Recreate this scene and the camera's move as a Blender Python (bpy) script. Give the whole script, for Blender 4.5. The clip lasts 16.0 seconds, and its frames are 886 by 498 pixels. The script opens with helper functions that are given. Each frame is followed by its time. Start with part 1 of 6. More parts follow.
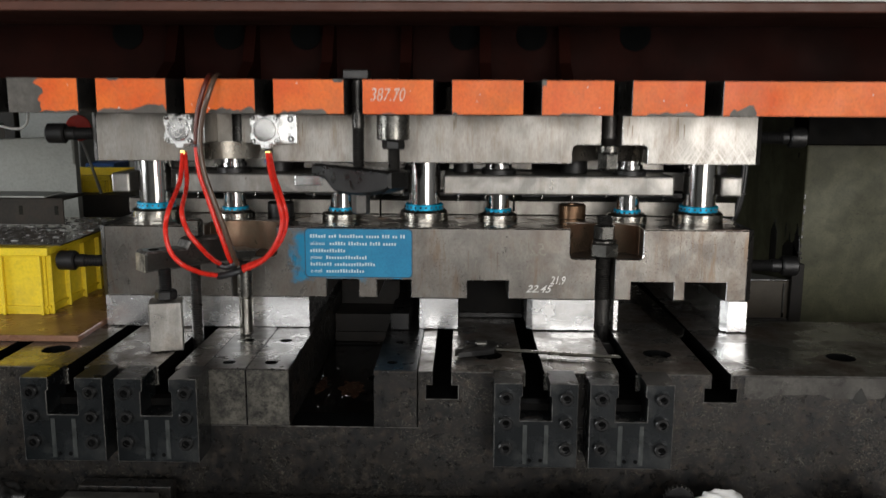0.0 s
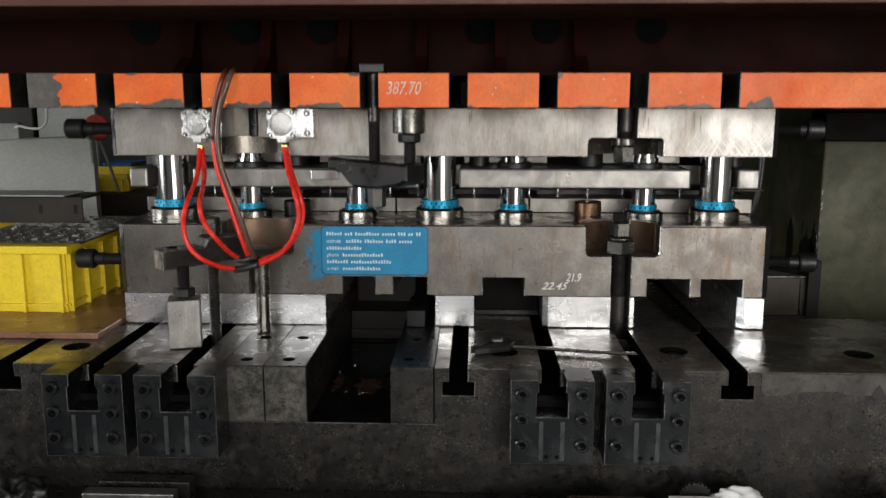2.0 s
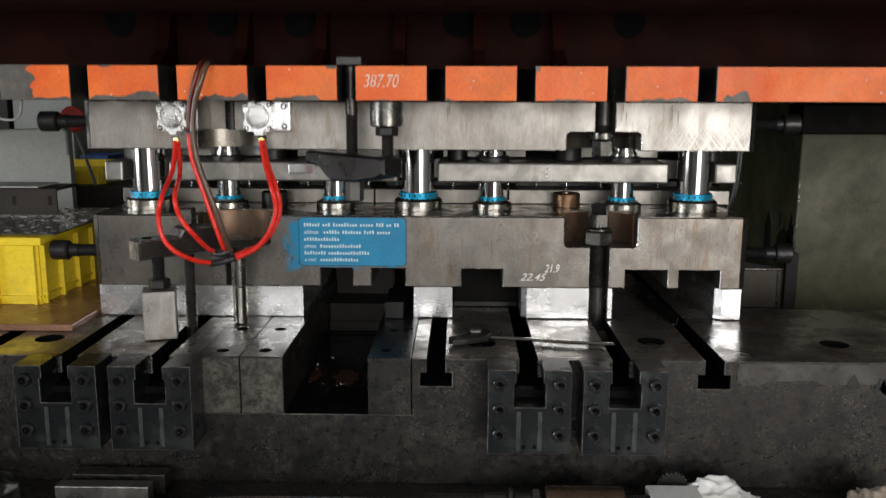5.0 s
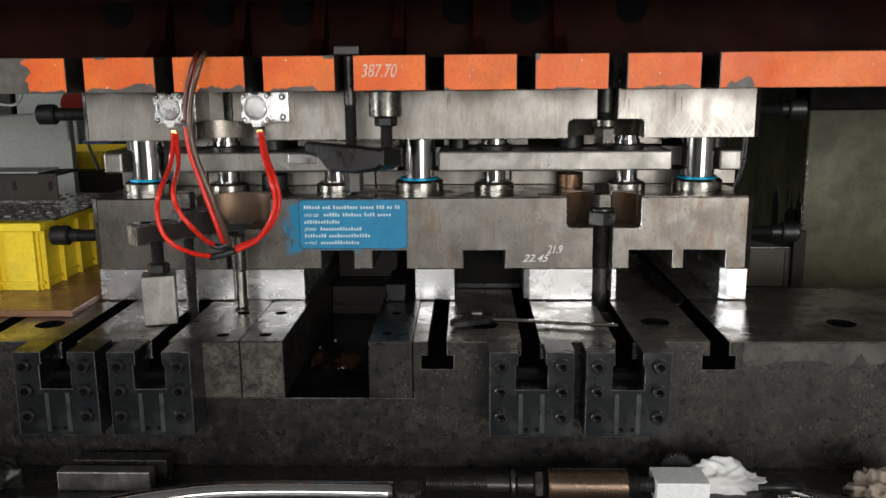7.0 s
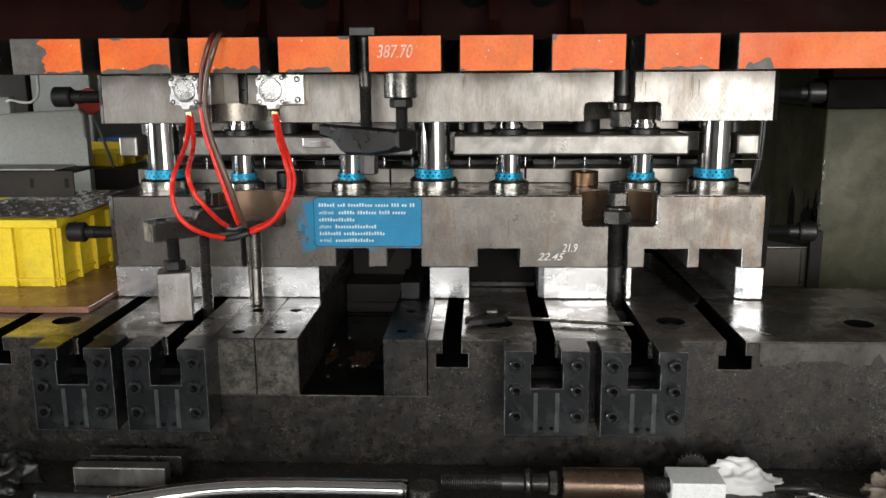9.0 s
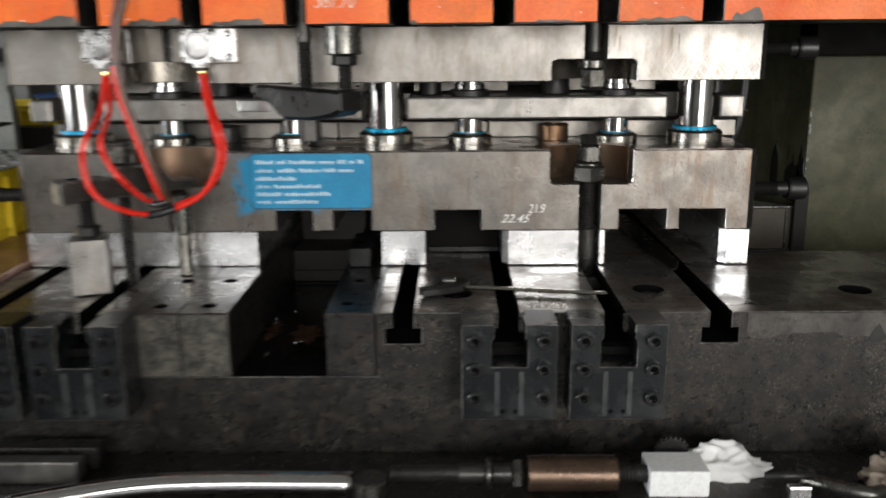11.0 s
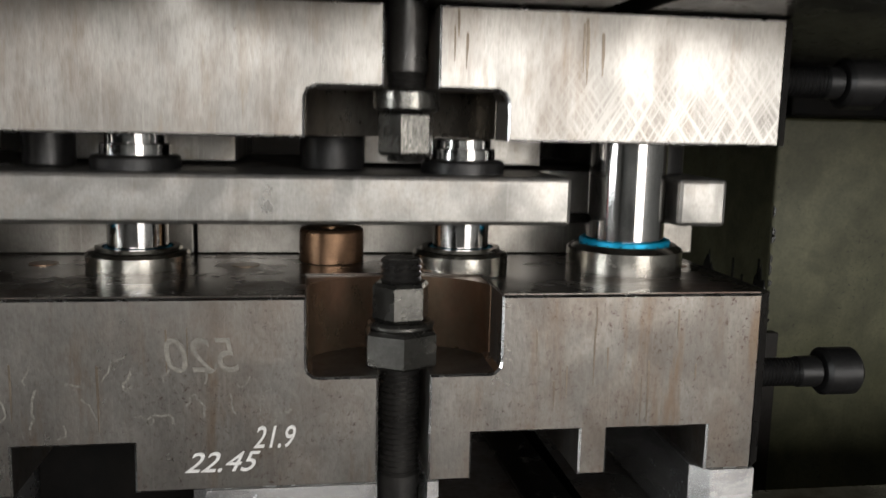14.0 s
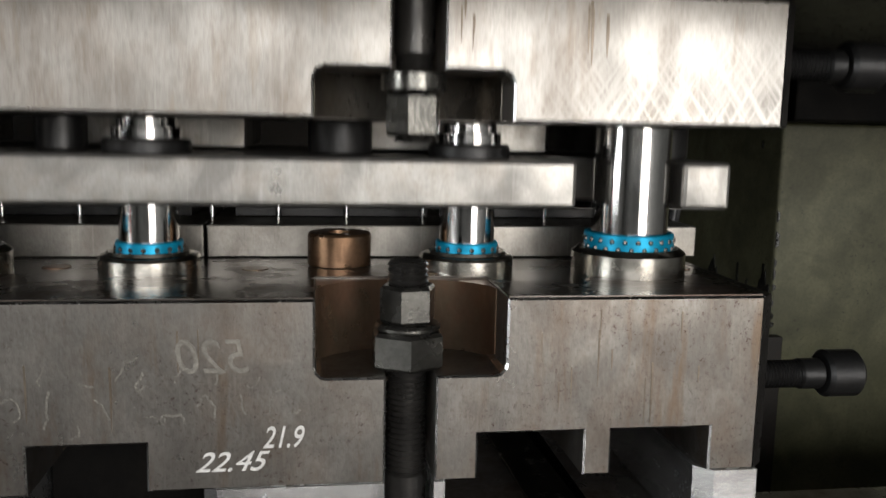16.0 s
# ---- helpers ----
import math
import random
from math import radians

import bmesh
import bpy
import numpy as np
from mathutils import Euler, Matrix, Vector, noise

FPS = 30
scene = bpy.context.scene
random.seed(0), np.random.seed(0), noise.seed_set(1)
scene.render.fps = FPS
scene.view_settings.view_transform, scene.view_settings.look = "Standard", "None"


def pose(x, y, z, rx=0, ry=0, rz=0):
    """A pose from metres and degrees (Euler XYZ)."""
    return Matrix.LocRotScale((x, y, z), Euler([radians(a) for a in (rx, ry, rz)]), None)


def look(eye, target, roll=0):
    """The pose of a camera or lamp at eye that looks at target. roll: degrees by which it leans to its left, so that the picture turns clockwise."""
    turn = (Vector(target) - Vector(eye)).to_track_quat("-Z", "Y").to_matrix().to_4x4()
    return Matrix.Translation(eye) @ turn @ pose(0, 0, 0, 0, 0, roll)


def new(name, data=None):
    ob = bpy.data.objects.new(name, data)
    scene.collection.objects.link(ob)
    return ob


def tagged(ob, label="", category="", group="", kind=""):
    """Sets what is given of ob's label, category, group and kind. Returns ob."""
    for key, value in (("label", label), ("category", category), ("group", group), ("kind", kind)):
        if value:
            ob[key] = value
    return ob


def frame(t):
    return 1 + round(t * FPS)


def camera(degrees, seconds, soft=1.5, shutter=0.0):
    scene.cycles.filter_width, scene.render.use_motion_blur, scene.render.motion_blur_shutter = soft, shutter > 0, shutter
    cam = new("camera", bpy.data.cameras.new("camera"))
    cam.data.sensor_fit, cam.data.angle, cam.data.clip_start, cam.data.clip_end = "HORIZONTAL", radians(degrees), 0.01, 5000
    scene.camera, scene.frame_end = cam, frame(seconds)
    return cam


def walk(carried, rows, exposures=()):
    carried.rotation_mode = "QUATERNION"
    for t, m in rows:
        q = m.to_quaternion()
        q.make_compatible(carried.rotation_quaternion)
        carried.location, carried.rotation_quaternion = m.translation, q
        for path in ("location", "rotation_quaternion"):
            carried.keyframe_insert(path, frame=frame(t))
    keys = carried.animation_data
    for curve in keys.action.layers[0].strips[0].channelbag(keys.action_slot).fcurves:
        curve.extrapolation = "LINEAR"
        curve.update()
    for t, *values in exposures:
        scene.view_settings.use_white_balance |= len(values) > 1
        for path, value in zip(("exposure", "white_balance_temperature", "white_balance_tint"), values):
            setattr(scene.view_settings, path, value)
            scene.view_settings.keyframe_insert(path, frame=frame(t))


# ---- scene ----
cam = camera(54.8, 16.0, 1.5, 0.65)
PATH = [
    (0, (0.0, 0.272, 1.235), (-0.046, 2.241, 0.888), 0.3),
    (0.5, (-0.009, 0.286, 1.235), (-0.044, 2.255, 0.888), 0.0),
    (1, (-0.004, 0.275, 1.232), (-0.064, 2.243, 0.885), -0.0),
    (1.5, (-0.002, 0.271, 1.227), (-0.092, 2.238, 0.879), -0.3),
    (2, (-0.003, 0.267, 1.234), (-0.082, 2.235, 0.883), 0.0),
    (2.5, (-0.006, 0.27, 1.229), (-0.052, 2.239, 0.883), 0.3),
    (3, (-0.005, 0.269, 1.229), (-0.037, 2.238, 0.88), 0.6),
    (5.5, (0.009, 0.273, 1.22), (-0.03, 2.239, 0.853), 0.0),
    (6, (0.013, 0.281, 1.218), (-0.025, 2.244, 0.839), -0.2),
    (6.5, (0.018, 0.284, 1.219), (-0.027, 2.246, 0.83), -0.3),
    (7, (0.02, 0.287, 1.22), (-0.041, 2.246, 0.819), -0.5),
    (7.5, (0.018, 0.287, 1.219), (-0.057, 2.244, 0.814), -0.5),
    (8, (0.011, 0.287, 1.219), (-0.065, 2.245, 0.817), -0.3),
    (10.5, (0.022, 0.302, 1.208), (-0.083, 2.254, 0.787), -0.8),
    (11, (0.042, 0.447, 1.18), (0.015, 2.388, 0.696), -0.5),
    (11.3, (0.077, 0.619, 1.151), (0.144, 2.558, 0.665), -0.3),
    (11.5, (0.081, 0.745, 1.158), (0.283, 2.669, 0.649), 0.2),
    (11.8, (0.126, 0.868, 1.131), (0.43, 2.773, 0.606), 1.0),
    (12, (0.131, 0.938, 1.104), (0.494, 2.831, 0.57), 2.1),
    (12.2, (0.16, 1.012, 1.103), (0.492, 2.901, 0.537), 2.9),
    (12.5, (0.189, 1.143, 1.137), (0.447, 3.038, 0.553), 4.0),
    (12.8, (0.199, 1.222, 1.113), (0.403, 3.167, 0.689), 2.1),
    (13, (0.191, 1.255, 1.102), (0.421, 3.21, 0.751), 1.2),
    (13.5, (0.201, 1.281, 1.113), (0.485, 3.236, 0.8), 1.4),
    (14, (0.205, 1.278, 1.115), (0.508, 3.233, 0.822), 1.3),
    (14.5, (0.207, 1.266, 1.113), (0.511, 3.227, 0.86), 0.8),
    (15, (0.205, 1.264, 1.117), (0.486, 3.227, 0.855), -0.0),
    (15.5, (0.206, 1.267, 1.119), (0.48, 3.23, 0.848), 0.3),
    (16, (0.203, 1.268, 1.114), (0.493, 3.227, 0.836), 1.2),
]
# the clip's own slow changes of exposure: seconds, stops
EXPOSURES = [(0.0, -0.21), (3.0, -0.11), (6.9, -0.11), (7.4, 0.22), (8.0, 0.22), (10.5, 0.22), (11.0, 0.17), (12.0, 0.07), (12.5, 0.35), (13.0, 0.07), (14.0, -0.03), (16.0, 0.02)]
walk(cam, [(t, look(eye, target, roll)) for t, eye, target, roll in PATH], EXPOSURES)

# ---- light ----
world = bpy.data.worlds.new("world")
scene.world = world
world.use_nodes = True
wn = world.node_tree
sky = wn.nodes.new("ShaderNodeTexSky")
sky.sky_type, sky.sun_disc, sky.sun_elevation, sky.sun_rotation = "NISHITA", False, radians(40), radians(150)
wn.links.new(sky.outputs[0], wn.nodes["Background"].inputs[0])
wn.nodes["Background"].inputs[1].default_value = 0.12


def lamp(name, power, size_x, size_y, eye, target, color):
    """A large soft lamp in a wall opening."""
    data = bpy.data.lights.new(name, "AREA")
    data.shape, data.size, data.size_y, data.energy, data.color = "RECTANGLE", size_x, size_y, power, color
    ob = new(name, data)
    ob.matrix_world = look(eye, target)
    return ob


lamp("window_light_front", 132, 3.6, 1.7, (-0.8, -4.95, 2.25), (-0.8, 1.8, 2.25), (1.0, 0.98, 0.965))
lamp("gate_light", 262, 3.3, 3.2, (3.05, -4.95, 1.66), (3.05, 1.8, 1.66), (1.0, 0.98, 0.965))
lamp("window_light_side", 150, 2.4, 1.8, (-4.9, -0.6, 1.6), (0.0, -0.6, 1.6), (0.95, 0.98, 1.0))
# Added fill from the left rear, to brighten the column's inner side.
lamp("window_light_rear", 42, 1.4, 1.2, (-4.9, 2.7, 1.5), (0.0, 2.7, 1.5), (0.97, 0.98, 1.0))


# ---- materials ----
def ramp(nt, fac, stops):
    r = nt.nodes.new("ShaderNodeValToRGB")
    while len(r.color_ramp.elements) < len(stops):
        r.color_ramp.elements.new(0.5)
    for e, (p, c) in zip(r.color_ramp.elements, stops):
        e.position = p
        e.color = (*c, 1) if isinstance(c, tuple) else (c, c, c, 1)
    nt.links.new(fac, r.inputs[0])
    return r.outputs[0]


def mix(nt, fac, a, b):
    m = nt.nodes.new("ShaderNodeMix")
    m.data_type = "RGBA"
    for s, v in ((m.inputs[0], fac), (m.inputs[6], a), (m.inputs[7], b)):
        if isinstance(v, (int, float)):
            s.default_value = v
        elif isinstance(v, tuple):
            s.default_value = (*v, 1)
        else:
            nt.links.new(v, s)
    return m.outputs[2]


def surf(name, a, b, scale=12.0, metal=0.0, rough=0.5, vary=0.15, bump=0.1, grain=300.0, stretch=(1, 1, 1), stain=None, scratch=0.0, coat=0.0, speck=None, hatch=False, soft=0.5, spec=0.5, smear=0.0, drip=None):
    """A surface with a broad mottle from a to b, fine grain in colour and relief, and stains (colour, amount, scale) with their own roughness."""
    m = bpy.data.materials.new(name)
    m.use_nodes = True
    nt = m.node_tree
    p = nt.nodes["Principled BSDF"]
    co = nt.nodes.new("ShaderNodeTexCoord").outputs["Object"]
    info = nt.nodes.new("ShaderNodeObjectInfo").outputs["Random"]
    mp = nt.nodes.new("ShaderNodeMapping")
    mp.inputs["Scale"].default_value = stretch
    nt.links.new(co, mp.inputs[0])

    def tex(s, detail=5.0, vec=mp.outputs[0], r=0.6):
        n = nt.nodes.new("ShaderNodeTexNoise")
        n.inputs["Scale"].default_value, n.inputs["Detail"].default_value, n.inputs["Roughness"].default_value = s, detail, r
        nt.links.new(vec, n.inputs["Vector"])
        return n.outputs["Fac"]

    broad, fine = tex(scale), tex(grain, 3)
    color = mix(nt, ramp(nt, broad, [(0.32, 0.0), (0.68, 1.0)]), a, b)
    color = mix(nt, ramp(nt, fine, [(0.3, 0.27), (0.58, 0.0)]), color, tuple(0.45 * v for v in a))
    rgh = ramp(nt, tex(scale * 1.7), [(0.3, max(0.03, rough - vary)), (0.7, min(1.0, rough + vary))])
    if stain:
        c, amount, s = stain
        mask = ramp(nt, tex(s, 8, mp.outputs[0] if stretch[2] < 1 else co, 0.72), [(0.56 - amount * 0.3, 0.0), (0.78 - amount * 0.3, soft)])
        color = mix(nt, mask, color, c)
        rgh = mix(nt, mask, rgh, (0.6, 0.6, 0.6))
    if smear:
        # wiped, oily swirls
        n = nt.nodes.new("ShaderNodeTexNoise")
        n.inputs["Scale"].default_value, n.inputs["Detail"].default_value, n.inputs["Distortion"].default_value = 17.0, 5.0, 0.6
        nt.links.new(co, n.inputs["Vector"])
        mask = ramp(nt, n.outputs["Fac"], [(0.44, 0.0), (0.62, smear)])
        color = mix(nt, mask, color, tuple(0.5 * v for v in a))
        rgh = mix(nt, mask, rgh, (0.5, 0.5, 0.5))
    if drip:
        c, s, amount = drip
        run = nt.nodes.new("ShaderNodeMapping")
        run.inputs["Scale"].default_value = (1.0, 1.0, 0.16)
        nt.links.new(co, run.inputs[0])
        mask = ramp(nt, tex(s, 5, run.outputs[0], 0.65), [(0.56, 0.0), (0.70, amount)])
        color = mix(nt, mask, color, c)
    if speck:
        c, s, amount = speck
        mask = ramp(nt, tex(s, 8, co, 0.85), [(0.57 - amount, 0.0), (0.62 - amount, 1.0)])
        where = ramp(nt, tex(s * 0.05, 6, co, 0.7), [(0.42, 0.0), (0.60, 1.0)])
        both = nt.nodes.new("ShaderNodeMath")
        both.operation = "MULTIPLY"
        nt.links.new(mask, both.inputs[0])
        nt.links.new(where, both.inputs[1])
        color = mix(nt, both.outputs[0], color, c)
    if scratch:
        w = nt.nodes.new("ShaderNodeMapping")
        w.inputs["Scale"].default_value = (1.0, 1.0, 0.02)
        w.inputs["Rotation"].default_value = (0, 0.25, 0)
        nt.links.new(co, w.inputs[0])
        line = ramp(nt, tex(420, 2, w.outputs[0]), [(0.6, 0.0), (0.68, scratch)])
        color = mix(nt, line, color, tuple(min(1.0, 1.5 * v) for v in b))
    height = fine
    if hatch:
        # crossed grinding strokes that fade in towards one end and the lower edge
        sep = nt.nodes.new("ShaderNodeSeparateXYZ")
        nt.links.new(co, sep.inputs[0])
        ex = ramp(nt, sep.outputs[0], [(0.40, 0.0), (0.54, 1.0)])
        ez = ramp(nt, sep.outputs[2], [(0.0, 1.0), (0.07, 0.0)])
        area = nt.nodes.new("ShaderNodeMath")
        area.operation = "MULTIPLY"
        nt.links.new(ex, area.inputs[0])
        nt.links.new(ez, area.inputs[1])
        total = None
        for turn in (0.62, -0.55):
            w = nt.nodes.new("ShaderNodeMapping")
            w.inputs["Rotation"].default_value = (0, turn, 0)
            nt.links.new(co, w.inputs[0])
            w2 = nt.nodes.new("ShaderNodeMapping")
            w2.inputs["Scale"].default_value = (1.0, 1.0, 0.03)
            nt.links.new(w.outputs[0], w2.inputs[0])
            one = ramp(nt, tex(430, 2, w2.outputs[0]), [(0.48, 0.0), (0.58, 1.0)])
            if total is None:
                total = one
            else:
                add = nt.nodes.new("ShaderNodeMath")
                add.operation = "MAXIMUM"
                nt.links.new(total, add.inputs[0])
                nt.links.new(one, add.inputs[1])
                total = add.outputs[0]
        m2 = nt.nodes.new("ShaderNodeMath")
        m2.operation = "MULTIPLY"
        nt.links.new(total, m2.inputs[0])
        nt.links.new(area.outputs[0], m2.inputs[1])
        m3 = nt.nodes.new("ShaderNodeMath")
        m3.operation = "MULTIPLY_ADD"
        nt.links.new(m2.outputs[0], m3.inputs[0])
        m3.inputs[1].default_value = 2.6
        nt.links.new(fine, m3.inputs[2])
        height = m3.outputs[0]
        color = mix(nt, m2.outputs[0], color, tuple(min(1.0, 1.22 * v) for v in b))
    nt.links.new(color, p.inputs["Base Color"])
    nt.links.new(rgh, p.inputs["Roughness"])
    p.inputs["Metallic"].default_value = metal
    p.inputs["Coat Weight"].default_value = coat
    p.inputs["Specular IOR Level"].default_value = spec
    bp = nt.nodes.new("ShaderNodeBump")
    bp.inputs["Strength"].default_value, bp.inputs["Distance"].default_value = bump, 0.002
    nt.links.new(height, bp.inputs["Height"])
    nt.links.new(bp.outputs[0], p.inputs["Normal"])
    return m


GROUND = ((0.235, 0.217, 0.193), (0.40, 0.38, 0.353), 7, 0.9, 0.40, 0.07, 0.08, 420, (1, 1, 0.3), ((0.16, 0.11, 0.073), 0.32, 22), 0.07)
# Much the upper shoe's steel, darkened for the dimmer floor it reflects.
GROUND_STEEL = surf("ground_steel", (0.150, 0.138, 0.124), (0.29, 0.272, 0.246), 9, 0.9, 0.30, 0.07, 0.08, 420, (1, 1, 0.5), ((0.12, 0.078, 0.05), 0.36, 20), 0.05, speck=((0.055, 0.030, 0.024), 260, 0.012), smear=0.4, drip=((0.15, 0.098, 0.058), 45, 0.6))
UPPER_STEEL = surf("scoured_ground_steel", *GROUND, hatch=True, speck=((0.16, 0.12, 0.09), 200, -0.02), smear=0.3, drip=((0.19, 0.145, 0.105), 60, 0.55))
POLISHED = surf("polished_steel", (0.60, 0.59, 0.58), (0.72, 0.71, 0.70), 14, 1.0, 0.22, 0.08, 0.05, 300, (1, 1, 1), ((0.40, 0.39, 0.38), 0.1, 25), soft=0.6)
CHROME = surf("hard_chrome", (0.44, 0.43, 0.42), (0.53, 0.52, 0.51), 20, 1.0, 0.11, 0.04, 0.02, 400)
BUSH_STEEL = surf("bush_steel", (0.34, 0.32, 0.285), (0.45, 0.43, 0.385), 30, 1.0, 0.22, 0.05, 0.03, 300, (1, 1, 1), ((0.24, 0.19, 0.13), 0.08, 40), soft=0.35)
STRIPPER_STEEL = surf("stripper_steel", (0.24, 0.23, 0.213), (0.37, 0.352, 0.325), 16, 0.9, 0.34, 0.1, 0.08, 380, (1, 1, 0.8), ((0.19, 0.145, 0.105), 0.26, 26), 0.06, smear=0.6, drip=((0.5, 0.49, 0.46), 40, 0.35))
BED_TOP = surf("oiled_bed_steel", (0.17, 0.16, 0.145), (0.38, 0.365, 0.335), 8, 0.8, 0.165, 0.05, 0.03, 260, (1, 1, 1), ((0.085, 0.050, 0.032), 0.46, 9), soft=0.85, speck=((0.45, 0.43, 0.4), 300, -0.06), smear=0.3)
BAR_TOP = surf("dull_bar_steel", (0.065, 0.062, 0.057), (0.13, 0.125, 0.115), 12, 0.9, 0.24, 0.06, 0.04, 300, (1, 1, 1), ((0.05, 0.035, 0.026), 0.3, 14), soft=0.7, smear=0.3)
SHOE_TOP = surf("oily_shoe_top", (0.085, 0.075, 0.065), (0.17, 0.155, 0.14), 14, 0.9, 0.24, 0.06, 0.04, 260, (1, 1, 1), ((0.09, 0.045, 0.03), 0.25, 12), soft=0.7)
DIE_BLOCK = surf("die_block_steel", (0.17, 0.157, 0.138), (0.30, 0.283, 0.255), 14, 0.9, 0.34, 0.1, 0.08, 380, (1, 1, 0.6), ((0.11, 0.08, 0.06), 0.25, 22), 0.1, smear=0.4)
PARALLEL = surf("ground_parallel_steel", (0.80, 0.795, 0.79), (0.90, 0.895, 0.89), 10, 0.97, 0.25, 0.05, 0.05, 160, (1, 1, 2.5), ((0.55, 0.53, 0.51), 0.06, 18), soft=0.5, speck=((0.3, 0.27, 0.24), 240, -0.07))
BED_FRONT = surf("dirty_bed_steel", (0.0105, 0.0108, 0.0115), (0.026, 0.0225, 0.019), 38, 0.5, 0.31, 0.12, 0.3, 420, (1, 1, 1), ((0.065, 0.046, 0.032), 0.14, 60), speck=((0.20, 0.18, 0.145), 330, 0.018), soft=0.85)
WORN_BLOCK = surf("corroded_block_steel", (0.085, 0.079, 0.066), (0.175, 0.162, 0.132), 22, 0.5, 0.40, 0.1, 0.16, 420, (1, 1, 1), ((0.02, 0.019, 0.017), 0.50, 60), speck=((0.012, 0.011, 0.010), 150, 0.05), soft=0.95)
SCUFFED = surf("scuffed_lip_steel", (0.040, 0.037, 0.033), (0.105, 0.098, 0.086), 20, 0.5, 0.42, 0.1, 0.1, 500, (1, 1, 1), ((0.02, 0.018, 0.016), 0.45, 40), speck=((0.2, 0.185, 0.16), 500, -0.02), soft=0.9)
BLACK_OXIDE = surf("black_oxide_steel", (0.018, 0.018, 0.018), (0.04, 0.038, 0.037), 18, 0.6, 0.38, 0.1, 0.12, 300)
CLIP_STEEL = surf("blued_clip_steel", (0.0075, 0.0092, 0.0102), (0.018, 0.0205, 0.022), 12, 0.5, 0.28, 0.1, 0.14, 300, (1, 1, 1), ((0.07, 0.068, 0.06), 0.1, 25), speck=((0.16, 0.16, 0.15), 330, -0.03))
WORN_STRIPE = surf("rubbed_bare_steel", (0.022, 0.025, 0.024), (0.085, 0.09, 0.086), 60, 0.5, 0.42, 0.1, 0.2, 200, (1, 1, 0.5))
FORGED = surf("forged_black_steel", (0.007, 0.0068, 0.0065), (0.019, 0.018, 0.017), 22, 0.5, 0.33, 0.12, 0.15, 300)
STRAP_STEEL = surf("worn_forged_strap", (0.028, 0.026, 0.023), (0.066, 0.061, 0.054), 22, 0.6, 0.32, 0.1, 0.16, 300, (1, 1, 1), ((0.016, 0.014, 0.012), 0.3, 30), speck=((0.16, 0.15, 0.135), 300, -0.03))
STUD = surf("oiled_stud_steel", (0.035, 0.033, 0.031), (0.07, 0.066, 0.061), 30, 0.7, 0.32, 0.1, 0.1, 300)
CAP_SCREW = surf("blackened_cap_screw", (0.022, 0.022, 0.0225), (0.045, 0.044, 0.043), 40, 0.75, 0.22, 0.08, 0.05, 300)
NUT = surf("worn_nut_steel", (0.095, 0.092, 0.084), (0.20, 0.193, 0.175), 30, 0.92, 0.20, 0.08, 0.1, 300, (1, 1, 1), ((0.05, 0.042, 0.034), 0.25, 40), smear=0.4)
RUST = surf("rusty_pocket", (0.14, 0.112, 0.074), (0.24, 0.15, 0.098), 14, 0.75, 0.27, 0.1, 0.1, 260, (1, 1, 0.6), ((0.22, 0.085, 0.05), 0.28, 20), smear=0.3)
POCKET = surf("milled_pocket_steel", (0.11, 0.10, 0.085), (0.20, 0.183, 0.157), 16, 0.85, 0.27, 0.08, 0.08, 300, (1, 1, 0.5), ((0.09, 0.06, 0.04), 0.2, 20))
BROWN_SLEEVE = surf("brown_steel_sleeve", (0.085, 0.055, 0.038), (0.15, 0.10, 0.07), 20, 0.8, 0.3, 0.1, 0.08, 300)
EDGE = surf("worn_bright_edge", (0.20, 0.19, 0.175), (0.40, 0.38, 0.36), 70, 0.8, 0.36, 0.1, 0.1, 300, (1, 1, 1), ((0.03, 0.028, 0.025), 0.5, 45), soft=0.95)
BRONZE = surf("bronze_sleeve", (0.17, 0.098, 0.055), (0.27, 0.16, 0.095), 30, 0.9, 0.30, 0.1, 0.08, 300, (1, 1, 1), ((0.09, 0.05, 0.03), 0.25, 30))
ORANGE = surf("orange_paint", (0.70, 0.098, 0.010), (0.84, 0.19, 0.028), 9, 0.0, 0.42, 0.1, 0.12, 200, (1, 1, 1), ((0.40, 0.13, 0.06), 0.27, 16), speck=((0.40, 0.25, 0.18), 240, -0.04), spec=0.3)
BARE = surf("chipped_bare_steel", (0.065, 0.059, 0.052), (0.13, 0.119, 0.104), 30, 0.5, 0.45, 0.1, 0.2, 260, (1, 1, 1), ((0.04, 0.033, 0.028), 0.25, 40), smear=0.4)
LIP_RED = surf("oxide_red_lip_paint", (0.065, 0.023, 0.015), (0.105, 0.041, 0.026), 6, 0.0, 0.45, 0.12, 0.1, 220, (1, 1, 1), ((0.032, 0.02, 0.014), 0.2, 8), spec=0.25)
# The lip's oxide red, darkened for the shade of the recess under it.
SHADED_RED = surf("shaded_oxide_red_paint", (0.0078, 0.0021, 0.0015), (0.0175, 0.0046, 0.0032), 5, 0.0, 0.55, 0.12, 0.1, 220, (1, 1, 1), ((0.003, 0.0016, 0.0013), 0.3, 7), spec=0.025)
OLIVE = surf("olive_grey_paint", (0.062, 0.062, 0.034), (0.116, 0.113, 0.065), 6, 0.0, 0.42, 0.1, 0.1, 200, (1, 1, 1), ((0.035, 0.033, 0.020), 0.36, 10), speck=((0.022, 0.020, 0.014), 150, 0.01), spec=0.22, smear=0.45)
# Near-black for slots, holes and bores: their inner shade is put into the colour.
RECESS_SHADE = surf("recess_shade_black", (0.003, 0.003, 0.003), (0.005, 0.005, 0.005), 20, 0.0, 0.9, 0.05, 0.05, 200, spec=0.02)
